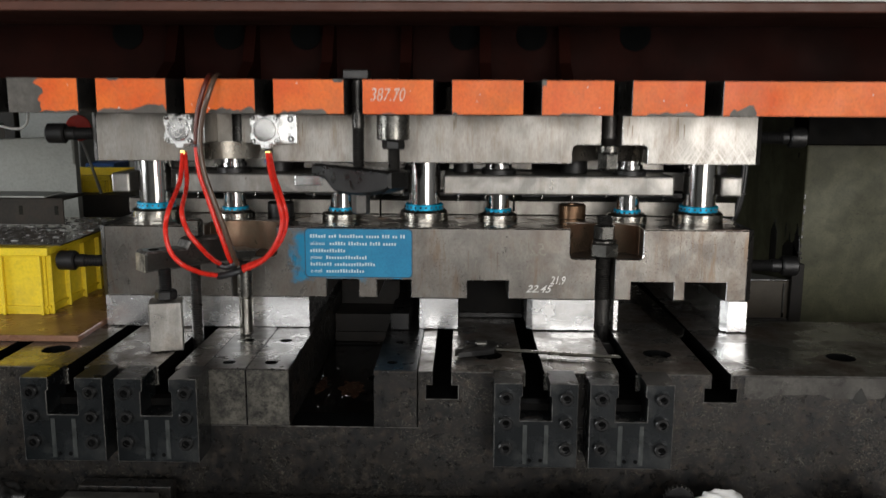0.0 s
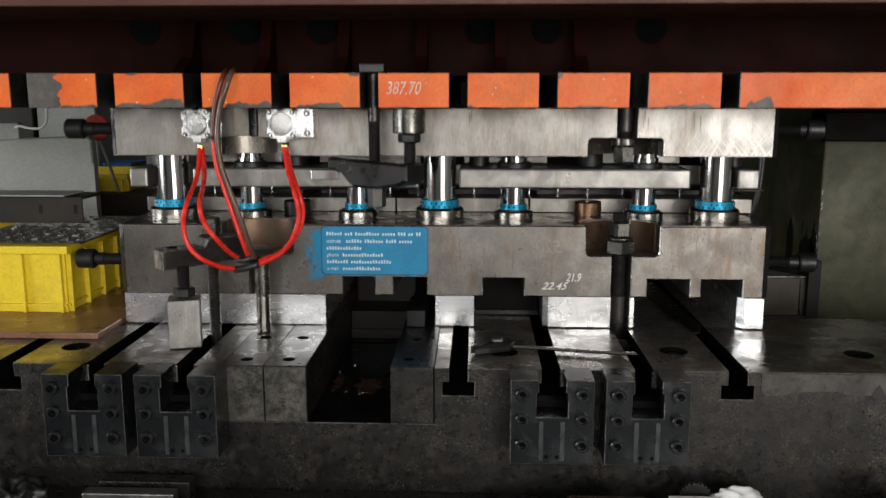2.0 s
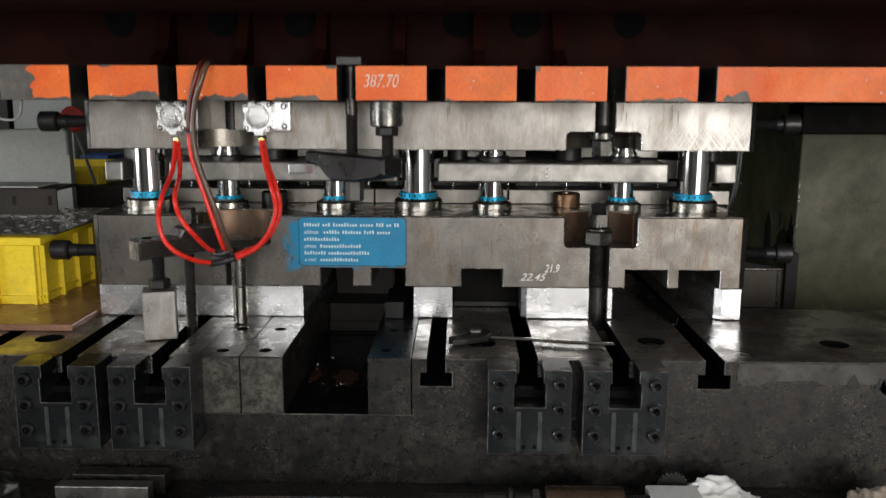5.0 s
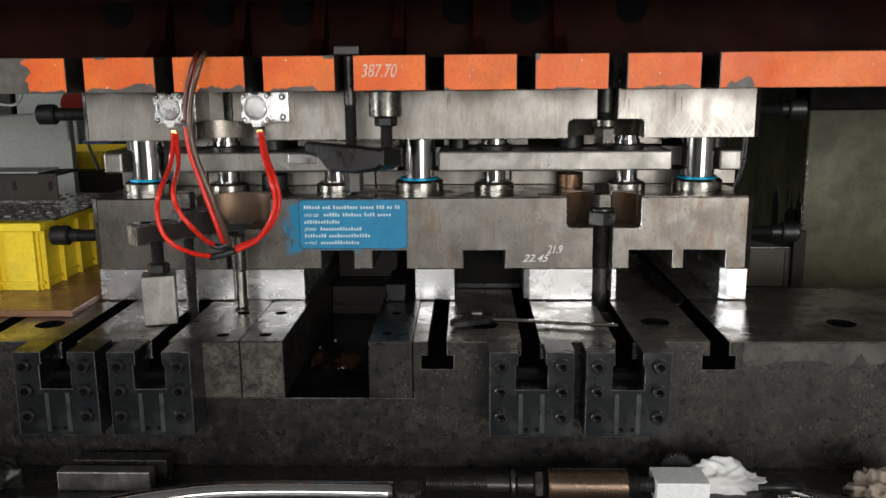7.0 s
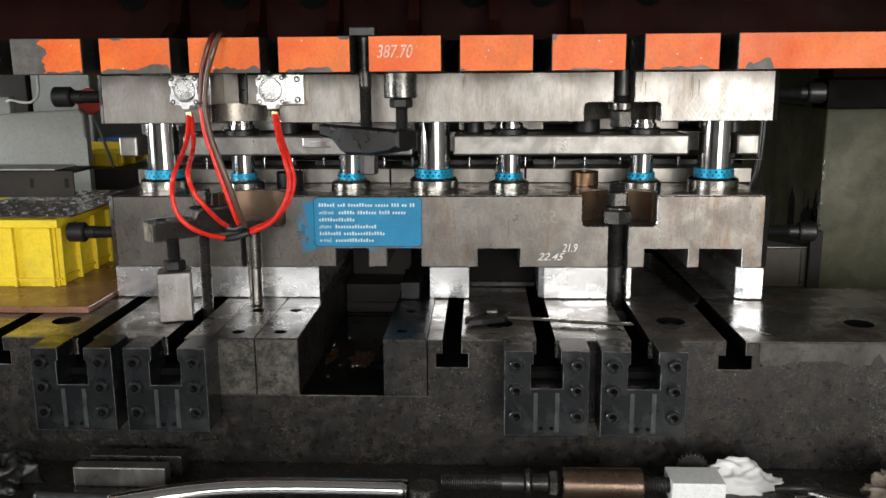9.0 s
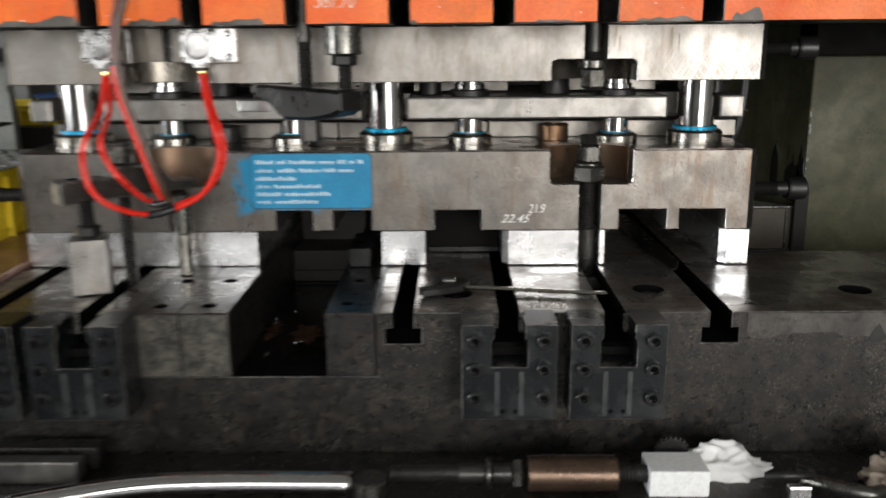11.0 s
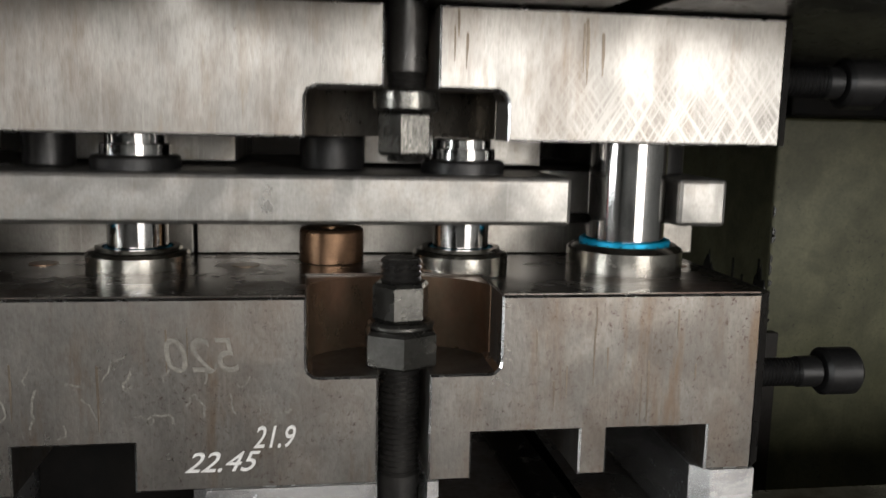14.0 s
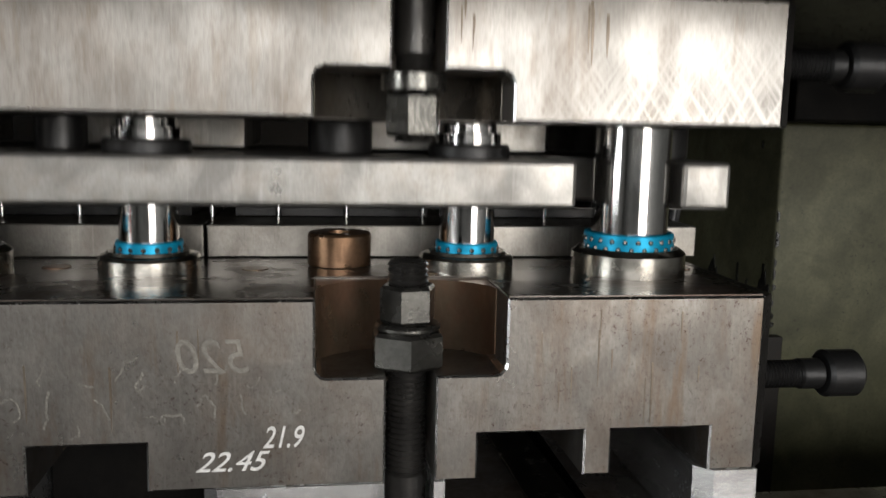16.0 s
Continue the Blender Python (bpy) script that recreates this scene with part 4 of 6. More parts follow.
def lower_die():
    ob = thing("lower_die", (-0.07, 2.08, 0.862), "ground steel lower die set with guide bushes and clamp pockets", "die set")
    x0, x1, zb, zt, zn = -0.677, 0.532, 0.862, LOWER_TOP, 0.8965
    # front layer with clamp pockets and bolt slots, in three lengths
    pa, pb, pc, pd = -0.487, -0.351, 0.201, 0.337
    def round_pocket(xl, xr, floor, r=0.008):
        out_l = [(xl, zt), (xl, floor + r)] + [(xl + r - r * math.cos(a), floor + r - r * math.sin(a)) for a in (0.5, 1.1)] + [(xl + r, floor)]
        out_r = [(xr - r, floor)] + [(xr - r + r * math.sin(a), floor + r - r * math.cos(a)) for a in (0.5, 1.1)] + [(xr, floor + r), (xr, zt)]
        return out_l, out_r
    l1, r1 = round_pocket(pa, pb, 0.94)
    l2, r2 = round_pocket(pc, pd, 0.94)
    yp = 1.935
    bm = B()
    left = [(x0, zb), (x0, zt)] + l1 + [(-0.437, 0.94), (-0.437, zb)]
    mid = [(-0.401, zb), (-0.401, 0.94)] + r1 + l2 + [(0.2505, 0.94), (0.2505, zb), (0.087, zb), (0.087, zn), (0.009, zn), (0.009, zb), (-0.097, zb), (-0.097, zn), (-0.161, zn), (-0.161, zb), (-0.196, zb), (-0.196, zn), (-0.257, zn), (-0.257, zb)]
    right = [(0.2865, zb), (0.2865, 0.94)] + r2 + [(x1, zt), (x1, zb), (0.495, zb), (0.495, zn), (0.418, zn), (0.418, zb), (0.397, zb), (0.397, zn), (0.3175, zn), (0.3175, zb)]
    shoe_steel_face(bm, (left, mid, right), SHOE_Y0, yp)
    back = [(x0, zb), (x0, zt), (x1, zt), (x1, zb), (0.495, zb), (0.495, zn), (0.418, zn), (0.418, zb), (0.397, zb), (0.397, zn), (0.3175, zn), (0.3175, zb), (0.087, zb), (0.087, zn), (0.009, zn), (0.009, zb), (-0.097, zb), (-0.097, zn), (-0.161, zn), (-0.161, zb), (-0.196, zb), (-0.196, zn), (-0.257, zn), (-0.257, zb)]
    prism(bm, back, yp, SHOE_Y1)
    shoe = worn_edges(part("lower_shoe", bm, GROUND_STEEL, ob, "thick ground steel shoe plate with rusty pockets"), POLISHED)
    part("oiled_top", box(B(), x0 + 0.001, x1 - 0.001, yp + 0.001, SHOE_Y1 - 0.001, zt + 0.0003, zt + 0.0013), SHOE_TOP, shoe)
    for a, b in ((x0 + 0.001, pa - 0.001), (pb + 0.001, pc - 0.001), (pd + 0.001, x1 - 0.001)):
        part("oiled_top", box(B(), a, b, SHOE_Y0 + 0.002, yp + 0.001, zt + 0.0003, zt + 0.0013), SHOE_TOP, shoe)
    for a, b in ((pa, pb), (pc, pd)):
        part("pocket_wall", hollow(a + 0.0005, b - 0.0005, yp + 0.0002, 0.9402, zt - 0.0004), RUST, shoe, "rust-brown rounded pocket wall")
    random.seed(19)
    for i in range(16):
        x, top, h, w = random.uniform(0.345, 0.50) if i % 3 else random.uniform(-0.06, 0.19), random.uniform(0.93, 0.988), random.uniform(0.012, 0.05), random.uniform(0.0005, 0.0011)
        part("oil_run", prism(B(), [(x - w, top), (x - w * 0.7, top - h * 0.6), (x - w * 0.2, top - h), (x + w * 0.3, top - h), (x + w, top - h * 0.5), (x + w * 0.6, top)], SHOE_Y0 - 0.0003, SHOE_Y0 + 0.001), DRIP, shoe, "thin brown oil run")
    part("corner_chamfer", prism(B(), [(x1, 1.8505), (x1 + 0.012, 1.8625), (x1 + 0.012, SHOE_Y1 - 0.001), (x1, SHOE_Y1 - 0.001)], zb, zt - 0.0005, "z"), STUD, shoe, "dark chamfered corner")
    part("corner_chamfer", prism(B(), [(x0, 1.8505), (x0 - 0.012, 1.8625), (x0 - 0.012, SHOE_Y1 - 0.001), (x0, SHOE_Y1 - 0.001)], zb, zt - 0.0005, "z"), STUD, shoe, "dark chamfered corner")
    # die blocks in the middle of the shoe
    cuts = (-0.70, -0.52, -0.36, -0.172, 0.105, 0.33, 0.562)
    for a, b in zip(cuts, cuts[1:]):
        part("die_block", box(B(), a + 0.0012, b - 0.0012, 2.035, 2.20, zt + 0.0014, 1.027, 0.0015), DIE_BLOCK, ob, "flat ground die block")
    for a, b in zip(cuts[:-1], cuts[1:]):
        part("strip_guide", box(B(), a + 0.02, b - 0.02, 2.10, 2.19, 1.0275, 1.037, 0.001), BLACK_OXIDE, ob)
    random.seed(4)
    for i in range(19):
        x = -0.62 + 0.061 * i + random.uniform(-0.008, 0.008)
        part("lift_pin", lathe(B(), [(0.0026, 1.0265), (0.0026, 1.041), (0.0040, 1.0415), (0.0040, 1.0455), (0.0028, 1.0465)], (x, 2.075, 0), n=12), CHROME, ob, "bright lift pin")
    part("steel_strip", box(B(), -0.72, 0.60, 2.085, 2.12, 1.0385, 1.0393), STUD, ob, "thin steel strip between the dies")
    # guide bushes
    for x in (-0.612, -0.077, 0.463):
        part("guide_bush", lathe(B(), [(0.0475, zt + 0.001), (0.0475, zt + 0.019), (0.0455, zt + 0.021), (0.042, zt + 0.0235), (0.0385, zt + 0.0235), (0.0385, zt + 0.012)], (x, 1.955, 0), n=44), BUSH_STEEL, ob)
    for x in SMALL_POSTS:
        part("small_bush", lathe(B(), [(0.0395, zt + 0.001), (0.0395, zt + 0.012), (0.038, zt + 0.0145), (0.0335, zt + 0.0155), (0.0325, zt + 0.018), (0.0272, zt + 0.018), (0.0272, zt + 0.008)], (x, 1.972, 0), n=36), BUSH_STEEL, ob)
    part("stop_sleeve", lathe(B(), [(0.0262, zt + 0.001), (0.027, zt + 0.002), (0.027, zt + 0.027), (0.0255, zt + 0.029), (0.010, zt + 0.029), (0.009, zt + 0.024)], (0.2215, 2.0, 0), n=32), BRONZE, ob, "worn bronze stop sleeve")
    part("stop_sleeve", lathe(B(), [(0.0262, zt + 0.001), (0.027, zt + 0.002), (0.027, zt + 0.027), (0.0255, zt + 0.029), (0.010, zt + 0.029), (0.009, zt + 0.024)], (-0.372, 2.0, 0), n=32), BLACK_OXIDE, ob)
    for x, y in ((0.152, 1.975), (-0.005, 1.985), (0.545 - 0.03, 1.97), (-0.16, 1.97), (-0.32, 1.985), (0.30, 1.955)):
        part("screw_hole", lathe(B(), [(0.011, 0), (0.011, 0.0012), (0.0095, 0.0012)], (x, y, zt + 0.0008), n=20), RUST, ob, "rusty counterbored hole")
    # the blue name plate sprayed on the front
    px0, px1, pz0, pz1 = -0.2955, -0.096, 0.9025, 0.9925
    r = 0.007
    pts = []
    for cx, cz, a0 in ((px1 - r, pz1 - r, 0), (px0 + r, pz1 - r, 90), (px0 + r, pz0 + r, 180), (px1 - r, pz0 + r, 270)):
        pts += [(cx + r * math.cos(radians(a0 + d)), cz + r * math.sin(radians(a0 + d))) for d in (0, 30, 60, 90)]
    grow = [(x + (0.0018 if x > (px0 + px1) / 2 else -0.0018), z + (0.0018 if z > (pz0 + pz1) / 2 else -0.0018)) for x, z in pts]
    part("sign_border", prism(B(), grow, SHOE_Y0 - 0.0007, SHOE_Y0 + 0.001), BLUE_EDGE, ob, "dark blue edge of the sign")
    plate = part("sprayed_sign", prism(B(), pts, SHOE_Y0 - 0.0012, SHOE_Y0 + 0.001), BLUE_PAINT, ob, "blue sprayed sign with pale stencilled lines")
    random.seed(11)
    rows = ((0.9765, (0.03, 0.017, 0.045, 0.028, 0.018, 0.012, 0.012)), (0.9625, (0.0, 0.032, 0.036, 0.021, 0.025)), (0.949, (0.065,)), (0.936, (0.0, 0.078)), (0.923, (0.044, 0.078)), (0.910, (0.0, 0.075)))
    words = {1: ("address", 0.037), 3: ("phone", 0.030), 5: ("e-mail", 0.030)}
    for i, (z, widths) in enumerate(rows):
        x = px0 + 0.009
        if i in words:
            text, w = words[i]
            lettering("stencil_word", text, 0.0105, (x, SHOE_Y0 - 0.0016, z), PALE_INK, plate, width=0.85)
            x += w
        for w in widths:
            if w:
                n = max(1, round(w / 0.0052))
                for j in range(n):
                    h = random.choice((0.0048, 0.0066))
                    part("stencil_bar", box(B(), x, x + 0.0030, SHOE_Y0 - 0.0018, SHOE_Y0 - 0.0008, z, z + h), PALE_INK, plate)
                    x += 0.0052
                x += 0.004
    lettering("chalk_mark", "21.9", 0.022, (0.165, SHOE_Y0 - 0.0004, 0.8915), CHALK, ob, slant=0.3, width=0.72, thick=0.0001)
    lettering("chalk_mark", "22.45", 0.020, (0.119, SHOE_Y0 - 0.0004, 0.8755), CHALK, ob, slant=0.45, width=1.05, thick=0.0001)
    # old figures, half rubbed out: loose curved strokes
    random.seed(31)
    bm = B()
    lettering("rubbed_figure", "520", 0.034, (0.158, SHOE_Y0 - 0.0003, 0.946), FAINT, shoe, slant=0.2, width=-0.95)
    for i in range(18):
        x, z = 0.0 + 0.022 * (i % 9) + random.uniform(-0.003, 0.003), (0.937, 0.912)[i // 9] + random.uniform(-0.004, 0.004)
        a, turn, w = random.uniform(0, 6.28), random.choice((-1, 1)) * random.uniform(0.3, 0.75), random.uniform(0.0005, 0.0009)
        path = [(x, z)]
        for k in range(random.randint(4, 8)):
            a += turn * random.uniform(-1.2, 2.2)
            path.append((path[-1][0] + 0.0030 * math.cos(a), path[-1][1] + 0.0042 * math.sin(a)))
        for (xa, za), (xb, zb) in zip(path, path[1:]):
            n = Vector((za - zb, xb - xa)).normalized() * w
            vs = [bm.verts.new((px, SHOE_Y0 - 0.0004, pz)) for px, pz in ((xa - n.x, za - n.y), (xb - n.x, zb - n.y), (xb + n.x, zb + n.y), (xa + n.x, za + n.y))]
            bm.faces.new(vs)
    part("rubbed_writing", bm, FAINT, shoe, "half rubbed-out chalk strokes")
    # bolts in the ends
    for s, xe in ((1, x1), (-1, x0)):
        end_bolt(ob, xe + 0.011 * s, s, 1.894, 0.923 if s > 0 else 0.920, 0.008)
    return ob


def end_bolt(parent, xe, s, y, z, trim=0.0):
    """A long cap bolt screwed sideways into the end of a die plate."""
    bm = B()
    if s > 0:
        thread(bm, 0.0115, xe - 0.01, xe + 0.045, y, z, "x", 0.003)
        rod(bm, 0.0125, xe + 0.045, xe + 0.074 - trim, y, z, "x")
    else:
        thread(bm, 0.0115, xe - 0.045, xe + 0.01, y, z, "x", 0.003)
        rod(bm, 0.0125, xe - 0.065, xe - 0.045, y, z, "x")
    b = part("end_bolt", bm, BLACK_OXIDE, parent, "black cap bolt screwed into the end face")
    a, c = (xe + 0.074 - trim, xe + 0.105 - trim) if s > 0 else (xe - 0.100, xe - 0.065)
    part("bolt_head", rod(B(), 0.0192, a, c, y, z, "x", chamfer=0.003), BLACK_OXIDE, b)
    return b


lower_die()


def parallel_block(x0, x1, label, notch=None, chamfer=0.0):
    """A spacer under the shoe; notch: the x of a stud's slot in its front; chamfer: at its front left corner."""
    pts = [(x1, 1.852), (x1, 2.31), (x0, 2.31), (x0, 1.852 + chamfer), (x0 + chamfer, 1.852)] if chamfer else [(x1, 1.852), (x1, 2.31), (x0, 2.31), (x0, 1.852)]
    if notch:
        pts += [(notch - 0.018, 1.852), (notch - 0.018, 1.93), (notch + 0.018, 1.93), (notch + 0.018, 1.852)]
    return solid("parallel_block", prism(B(), pts, BED_Z + 0.0015, 0.8618, "z", 0.0012), PARALLEL, label, "parallel block", "parallels under the die")


parallel_block(-0.682, -0.292, "long bright ground steel parallel under the die")
parallel_block(-0.081, -0.008, "bright ground steel parallel under the die")
parallel_block(0.1235, 0.2945, "bright ground steel parallel with a stud slot under the die", 0.2685, 0.010)
parallel_block(0.490, 0.5365, "narrow bright ground steel parallel under the die", None, 0.012)
# Plain black box, added to fill the gap between the parallels.
gap_box = thing("scrap_box", (0.058, 2.1, BED_Z), "plain black box filling the gap under the die", "box")
part("body", box(B(), -0.0065, 0.1215, 1.952, 2.30, BED_Z + 0.0015, 0.893, 0.002), DEAD_BLACK, gap_box)
part("front_flange", box(B(), -0.006, 0.121, 1.944, 1.9515, BED_Z + 0.0015, 0.811, 0.001), FORGED, gap_box)
part("top_flange", box(B(), -0.006, 0.121, 1.946, 1.9515, 0.884, 0.8925, 0.001), DEAD_BLACK, gap_box)
rear_bar = thing("rear_bar", (0.41, 2.33, BED_Z), "black steel bar across the bed with chalked figures", "steel bar")
part("bar", box(B(), 0.432, 0.5365, 2.315, 2.345, BED_Z + 0.0005, 0.90, 0.002), MACHINE_DARK, rear_bar)
part("rail", box(B(), 0.2980, 0.4315, 2.318, 2.345, BED_Z + 0.0005, 0.827, 0.002), BRACKET_BROWN, rear_bar, "low brown rail")
# Added pale sheet, in place of background brightness showing through the notch.
solid("rear_sheet", prism(B(), [(0.30, 0.8005), (0.44, 0.8005), (0.355, 0.93), (0.30, 0.94)], 2.40, 2.404), SHEET, "pale sheet standing in for the bright background behind the die", "metal sheet")
lettering("chalk_mark", "4.47", 0.05, (0.432, 2.3142, 0.85), FAINT, rear_bar, slant=0.3, width=0.6)


def upper_die():
    ob = thing("upper_die", (-0.07, 2.08, 1.116), "ground steel upper die set with guide posts and stripper plate", "die set")
    x0, x1, zb, zt = -0.680, 0.5345, 1.116, 1.2045
    pa, pb, pc, pd, zp = -0.492, -0.353, 0.2, 0.3365, 1.150
    r = 0.008
    def arch(xl, xr):
        l = [(xl, zb), (xl, zp - r), (xl + r * 0.3, zp - r * 0.3), (xl + r, zp)]
        q = [(xr - r, zp), (xr - r * 0.3, zp - r * 0.3), (xr, zp - r), (xr, zb)]
        return l, q
    l1, q1 = arch(pa, pb)
    l2, q2 = arch(pc, pd)
    yp = 1.935
    left = [(x0, zt), (x0, zb)] + l1 + [(-0.478, zp), (-0.478, zt)]
    mid = [(-0.410, zt), (-0.410, zp)] + q1 + l2 + [(0.252, zp), (0.252, zt)]
    right = [(0.2885, zt), (0.2885, zp)] + q2 + [(x1, zb), (x1, zt)]
    bm = B()
    shoe_steel_face(bm, (left, mid, right), SHOE_Y0, yp)
    prism(bm, [(x0, zb), (x0, zt), (x1, zt), (x1, zb)], yp, SHOE_Y1)
    worn_edges(part("upper_shoe", bm, UPPER_STEEL, ob, "thick ground steel shoe plate"), POLISHED)
    for a, b in ((pa, pb), (pc, pd)):
        part("pocket_wall", hollow(a + 0.0005, b - 0.0005, yp + 0.0002, zb + 0.0005, zp - 0.0003), POCKET, ob, "milled grey pocket wall")
    random.seed(17)
    for i in range(13):
        x, top, h, w = random.choice((0.395, 0.41, 0.42, 0.385, 0.30, -0.02, -0.30)) + random.uniform(-0.008, 0.008), random.uniform(1.186, 1.203), random.uniform(0.012, 0.042), random.uniform(0.0006, 0.0013)
        part("oil_run", prism(B(), [(x - w, top), (x - w * 0.7, top - h * 0.6), (x - w * 0.2, top - h), (x + w * 0.3, top - h), (x + w, top - h * 0.5), (x + w * 0.6, top)], SHOE_Y0 - 0.0003, SHOE_Y0 + 0.001), DRIP, ob, "thin brown oil run")
    for xe, s in ((x1, 1), (x0, -1)):
        part("corner_chamfer", prism(B(), [(xe, 1.8505), (xe + s * 0.010, 1.8605), (xe + s * 0.010, SHOE_Y1 - 0.001), (xe, SHOE_Y1 - 0.001)], zb + 0.0005, zt - 0.0005, "z"), STUD, ob)
    for x in (-0.612, -0.077, 0.463):
        part("guide_post", rod(B(), 0.0318, 0.93, zb - 0.0002, x, 1.955, n=44), CHROME, ob, "hard-chromed guide post")
    # stripper plate in lengths
    zs0, zs1 = 1.0485, 1.0868
    for a, b, y0 in ((-0.690, -0.655, 1.93), (-0.565, -0.118, 1.935), (-0.0385, 0.4085, 1.930), (0.498, 0.5395, 1.930)):
        part("stripper_bar", box(B(), a, b, y0, 2.30, zs0, zs1, 0.0035), STRIPPER_STEEL, ob, "ground steel stripper bar")
    part("stripper_core", box(B(), -0.655, 0.52, 2.03, 2.29, zs0 + 0.0005, zs1 - 0.0005), STRIPPER_STEEL, ob)
    part("bright_key", box(B(), -0.330, -0.275, 1.9335, 1.96, 1.064, 1.084, 0.0015), POLISHED, ob)
    for x in SMALL_POSTS:
        part("small_post", rod(B(), 0.0232, 0.94, zb - 0.0002, x, 1.972, n=36), CHROME, ob, "chromed stripper guide post")
        part("post_collar", lathe(B(), [(0.034, zs1 + 0.0003), (0.034, zs1 + 0.009), (0.032, zs1 + 0.0115), (0.0235, zs1 + 0.0115)], (x, 1.972, 0), n=32), BLACK_OXIDE, ob)
        part("collar_ring", lathe(B(), [(0.0268, zs1 + 0.0118), (0.0268, zs1 + 0.0195), (0.0255, zs1 + 0.0205), (0.0236, zs1 + 0.0205)], (x, 1.972, 0), n=32), CHROME, ob)
    for x in (0.0, 0.2215, -0.372, 0.50, -0.64):
        part("spacer_spool", rod(B(), 0.020 if abs(x) < 0.01 else 0.0265, zs1 + 0.0003, zb - 0.0003, x, 1.995), BLACK_OXIDE, ob)
    for a, b in ((-0.60, -0.40), (-0.33, -0.12), (-0.03, 0.14), (0.25, 0.41), (0.47, 0.53)):
        part("backing_plate", box(B(), a, b, 2.035, 2.25, zs1 + 0.004, zb - 0.0005, 0.001), STRIPPER_STEEL, ob)
    for s, xe in ((1, x1), (-1, x0)):
        end_bolt(ob, xe + 0.011 * s, s, 1.894, 1.1645, 0.014)
    # two air cylinders on the front, each with its bracket
    for cx, plate in ((-0.511, -1), (-0.356, 1)):
        cz, y = 1.177, 1.805
        br = part("bracket", box(B(), cx - 0.029 if plate < 0 else cx - 0.02, cx + 0.02 if plate < 0 else cx + 0.052, 1.835, 1.8495, cz - 0.027, cz + 0.027, 0.002), ALUMINIUM if plate > 0 else BLACK_OXIDE, ob, "cylinder bracket")
        if plate > 0:
            for dz in (-0.018, 0.018):
                part("screw", socket_screw(B(), cx + 0.041, 1.8355, cz + dz, 0.0055, 0.004), BLACK_OXIDE, br)
        bm = B()
        w, g = 0.0265, 0.006
        pts = [(cx - w + g, cz - w), (cx - 0.009, cz - w), (cx - 0.007, cz - w - 0.007), (cx + 0.007, cz - w - 0.007), (cx + 0.009, cz - w), (cx + w - g, cz - w), (cx + w, cz - w + g), (cx + w, cz - 0.008), (cx + w - 0.003, cz - 0.006), (cx + w - 0.003, cz + 0.006), (cx + w, cz + 0.008), (cx + w, cz + w - g), (cx + w - g, cz + w), (cx + 0.006, cz + w), (cx + 0.005, cz + w - 0.003), (cx - 0.005, cz + w - 0.003), (cx - 0.006, cz + w), (cx - w + g, cz + w), (cx - w, cz + w - g), (cx - w, cz + 0.008), (cx - w + 0.003, cz + 0.006), (cx - w + 0.003, cz - 0.006), (cx - w, cz - 0.008), (cx - w, cz - w + g)]
        prism(bm, pts, y, 1.835, "y", 0.001)
        c = part("air_cylinder", bm, ALUMINIUM, ob, "bright aluminium air cylinder")
        part("end_cap", lathe(B(), [(0.021, 0), (0.021, -0.002), (0.0195, -0.003), (0.0175, -0.003), (0.0165, -0.0015), (0.015, -0.0015)], (cx, y, cz), "y", 36), POLISHED, c)
        for sx in (-1, 1):
            for sz in (-1, 1):
                part("cap_screw", socket_screw(B(), cx + sx * 0.0205, y, cz + sz * 0.0205, 0.0042, 0.003), NUT, c)
        part("brass_fitting", lathe(B(), [(0.006, 1.138), (0.006, 1.130), (0.0045, 1.128), (0.0045, 1.122)], (cx + 0.002, 1.82, 0), n=8), BRASS, c)
        part("push_ring", lathe(B(), [(0.0075, 1.122), (0.0075, 1.1175)], (cx + 0.002, 1.82, 0), n=20), BLUE_BIN, c)
    return ob


upper = upper_die()


def ball_cage(x, y, r, n, rows, group):
    """A ball cage that rolls up and down between post and bush."""
    z = 1.012
    h = 0.0178 if r > 0.035 else 0.0075
    ob = thing("ball_cage", (x, y, z), "bright cyan ball cage with steel balls round a guide post", "ball cage", group)
    part("sleeve", lathe(B(), [(r - 0.003, z - 0.03), (r, z - 0.03), (r, z + h - 0.001), (r - 0.001, z + h), (r - 0.003, z + h), (r - 0.003, z + h - 0.004)], (x, y, 0), n=40), CYAN, ob)
    for j in range(rows):
        for i in range(n):
            a = 2 * math.pi * (i + 0.5 * (j % 2)) / n
            if math.sin(a) > 0.35:
                continue
            bm = B()
            bmesh.ops.create_icosphere(bm, subdivisions=1, radius=0.0026, matrix=Matrix.Translation((x + (r - 0.0006) * math.cos(a), y + (r - 0.0006) * math.sin(a), z + h - 0.0055 - 0.0065 * j)))
            part("ball", bm, NUT, ob)
    return ob


cages = [ball_cage(x, 1.955, 0.0372, 22, 3, "ball cages on the guide posts") for x in (-0.612, -0.077, 0.463)]
cages += [ball_cage(x, 1.972, 0.0262, 16, 2, "small ball cages on the stripper posts") for x in SMALL_POSTS]


# ---- clamping gear ----
def hexnut(bm, r, z0, z1, x, y, turn=0.0):
    n = len(bm.verts)
    lathe(bm, [(r * 0.9, z0), (r, z0 + 0.0025), (r, z1 - 0.0025), (r * 0.9, z1)], (x, y, 0), "z", 6)
    bm.verts.ensure_lookup_table()
    bmesh.ops.rotate(bm, verts=bm.verts[n:], cent=(x, y, 0), matrix=Matrix.Rotation(radians(turn), 3, "Z"))
    return bm


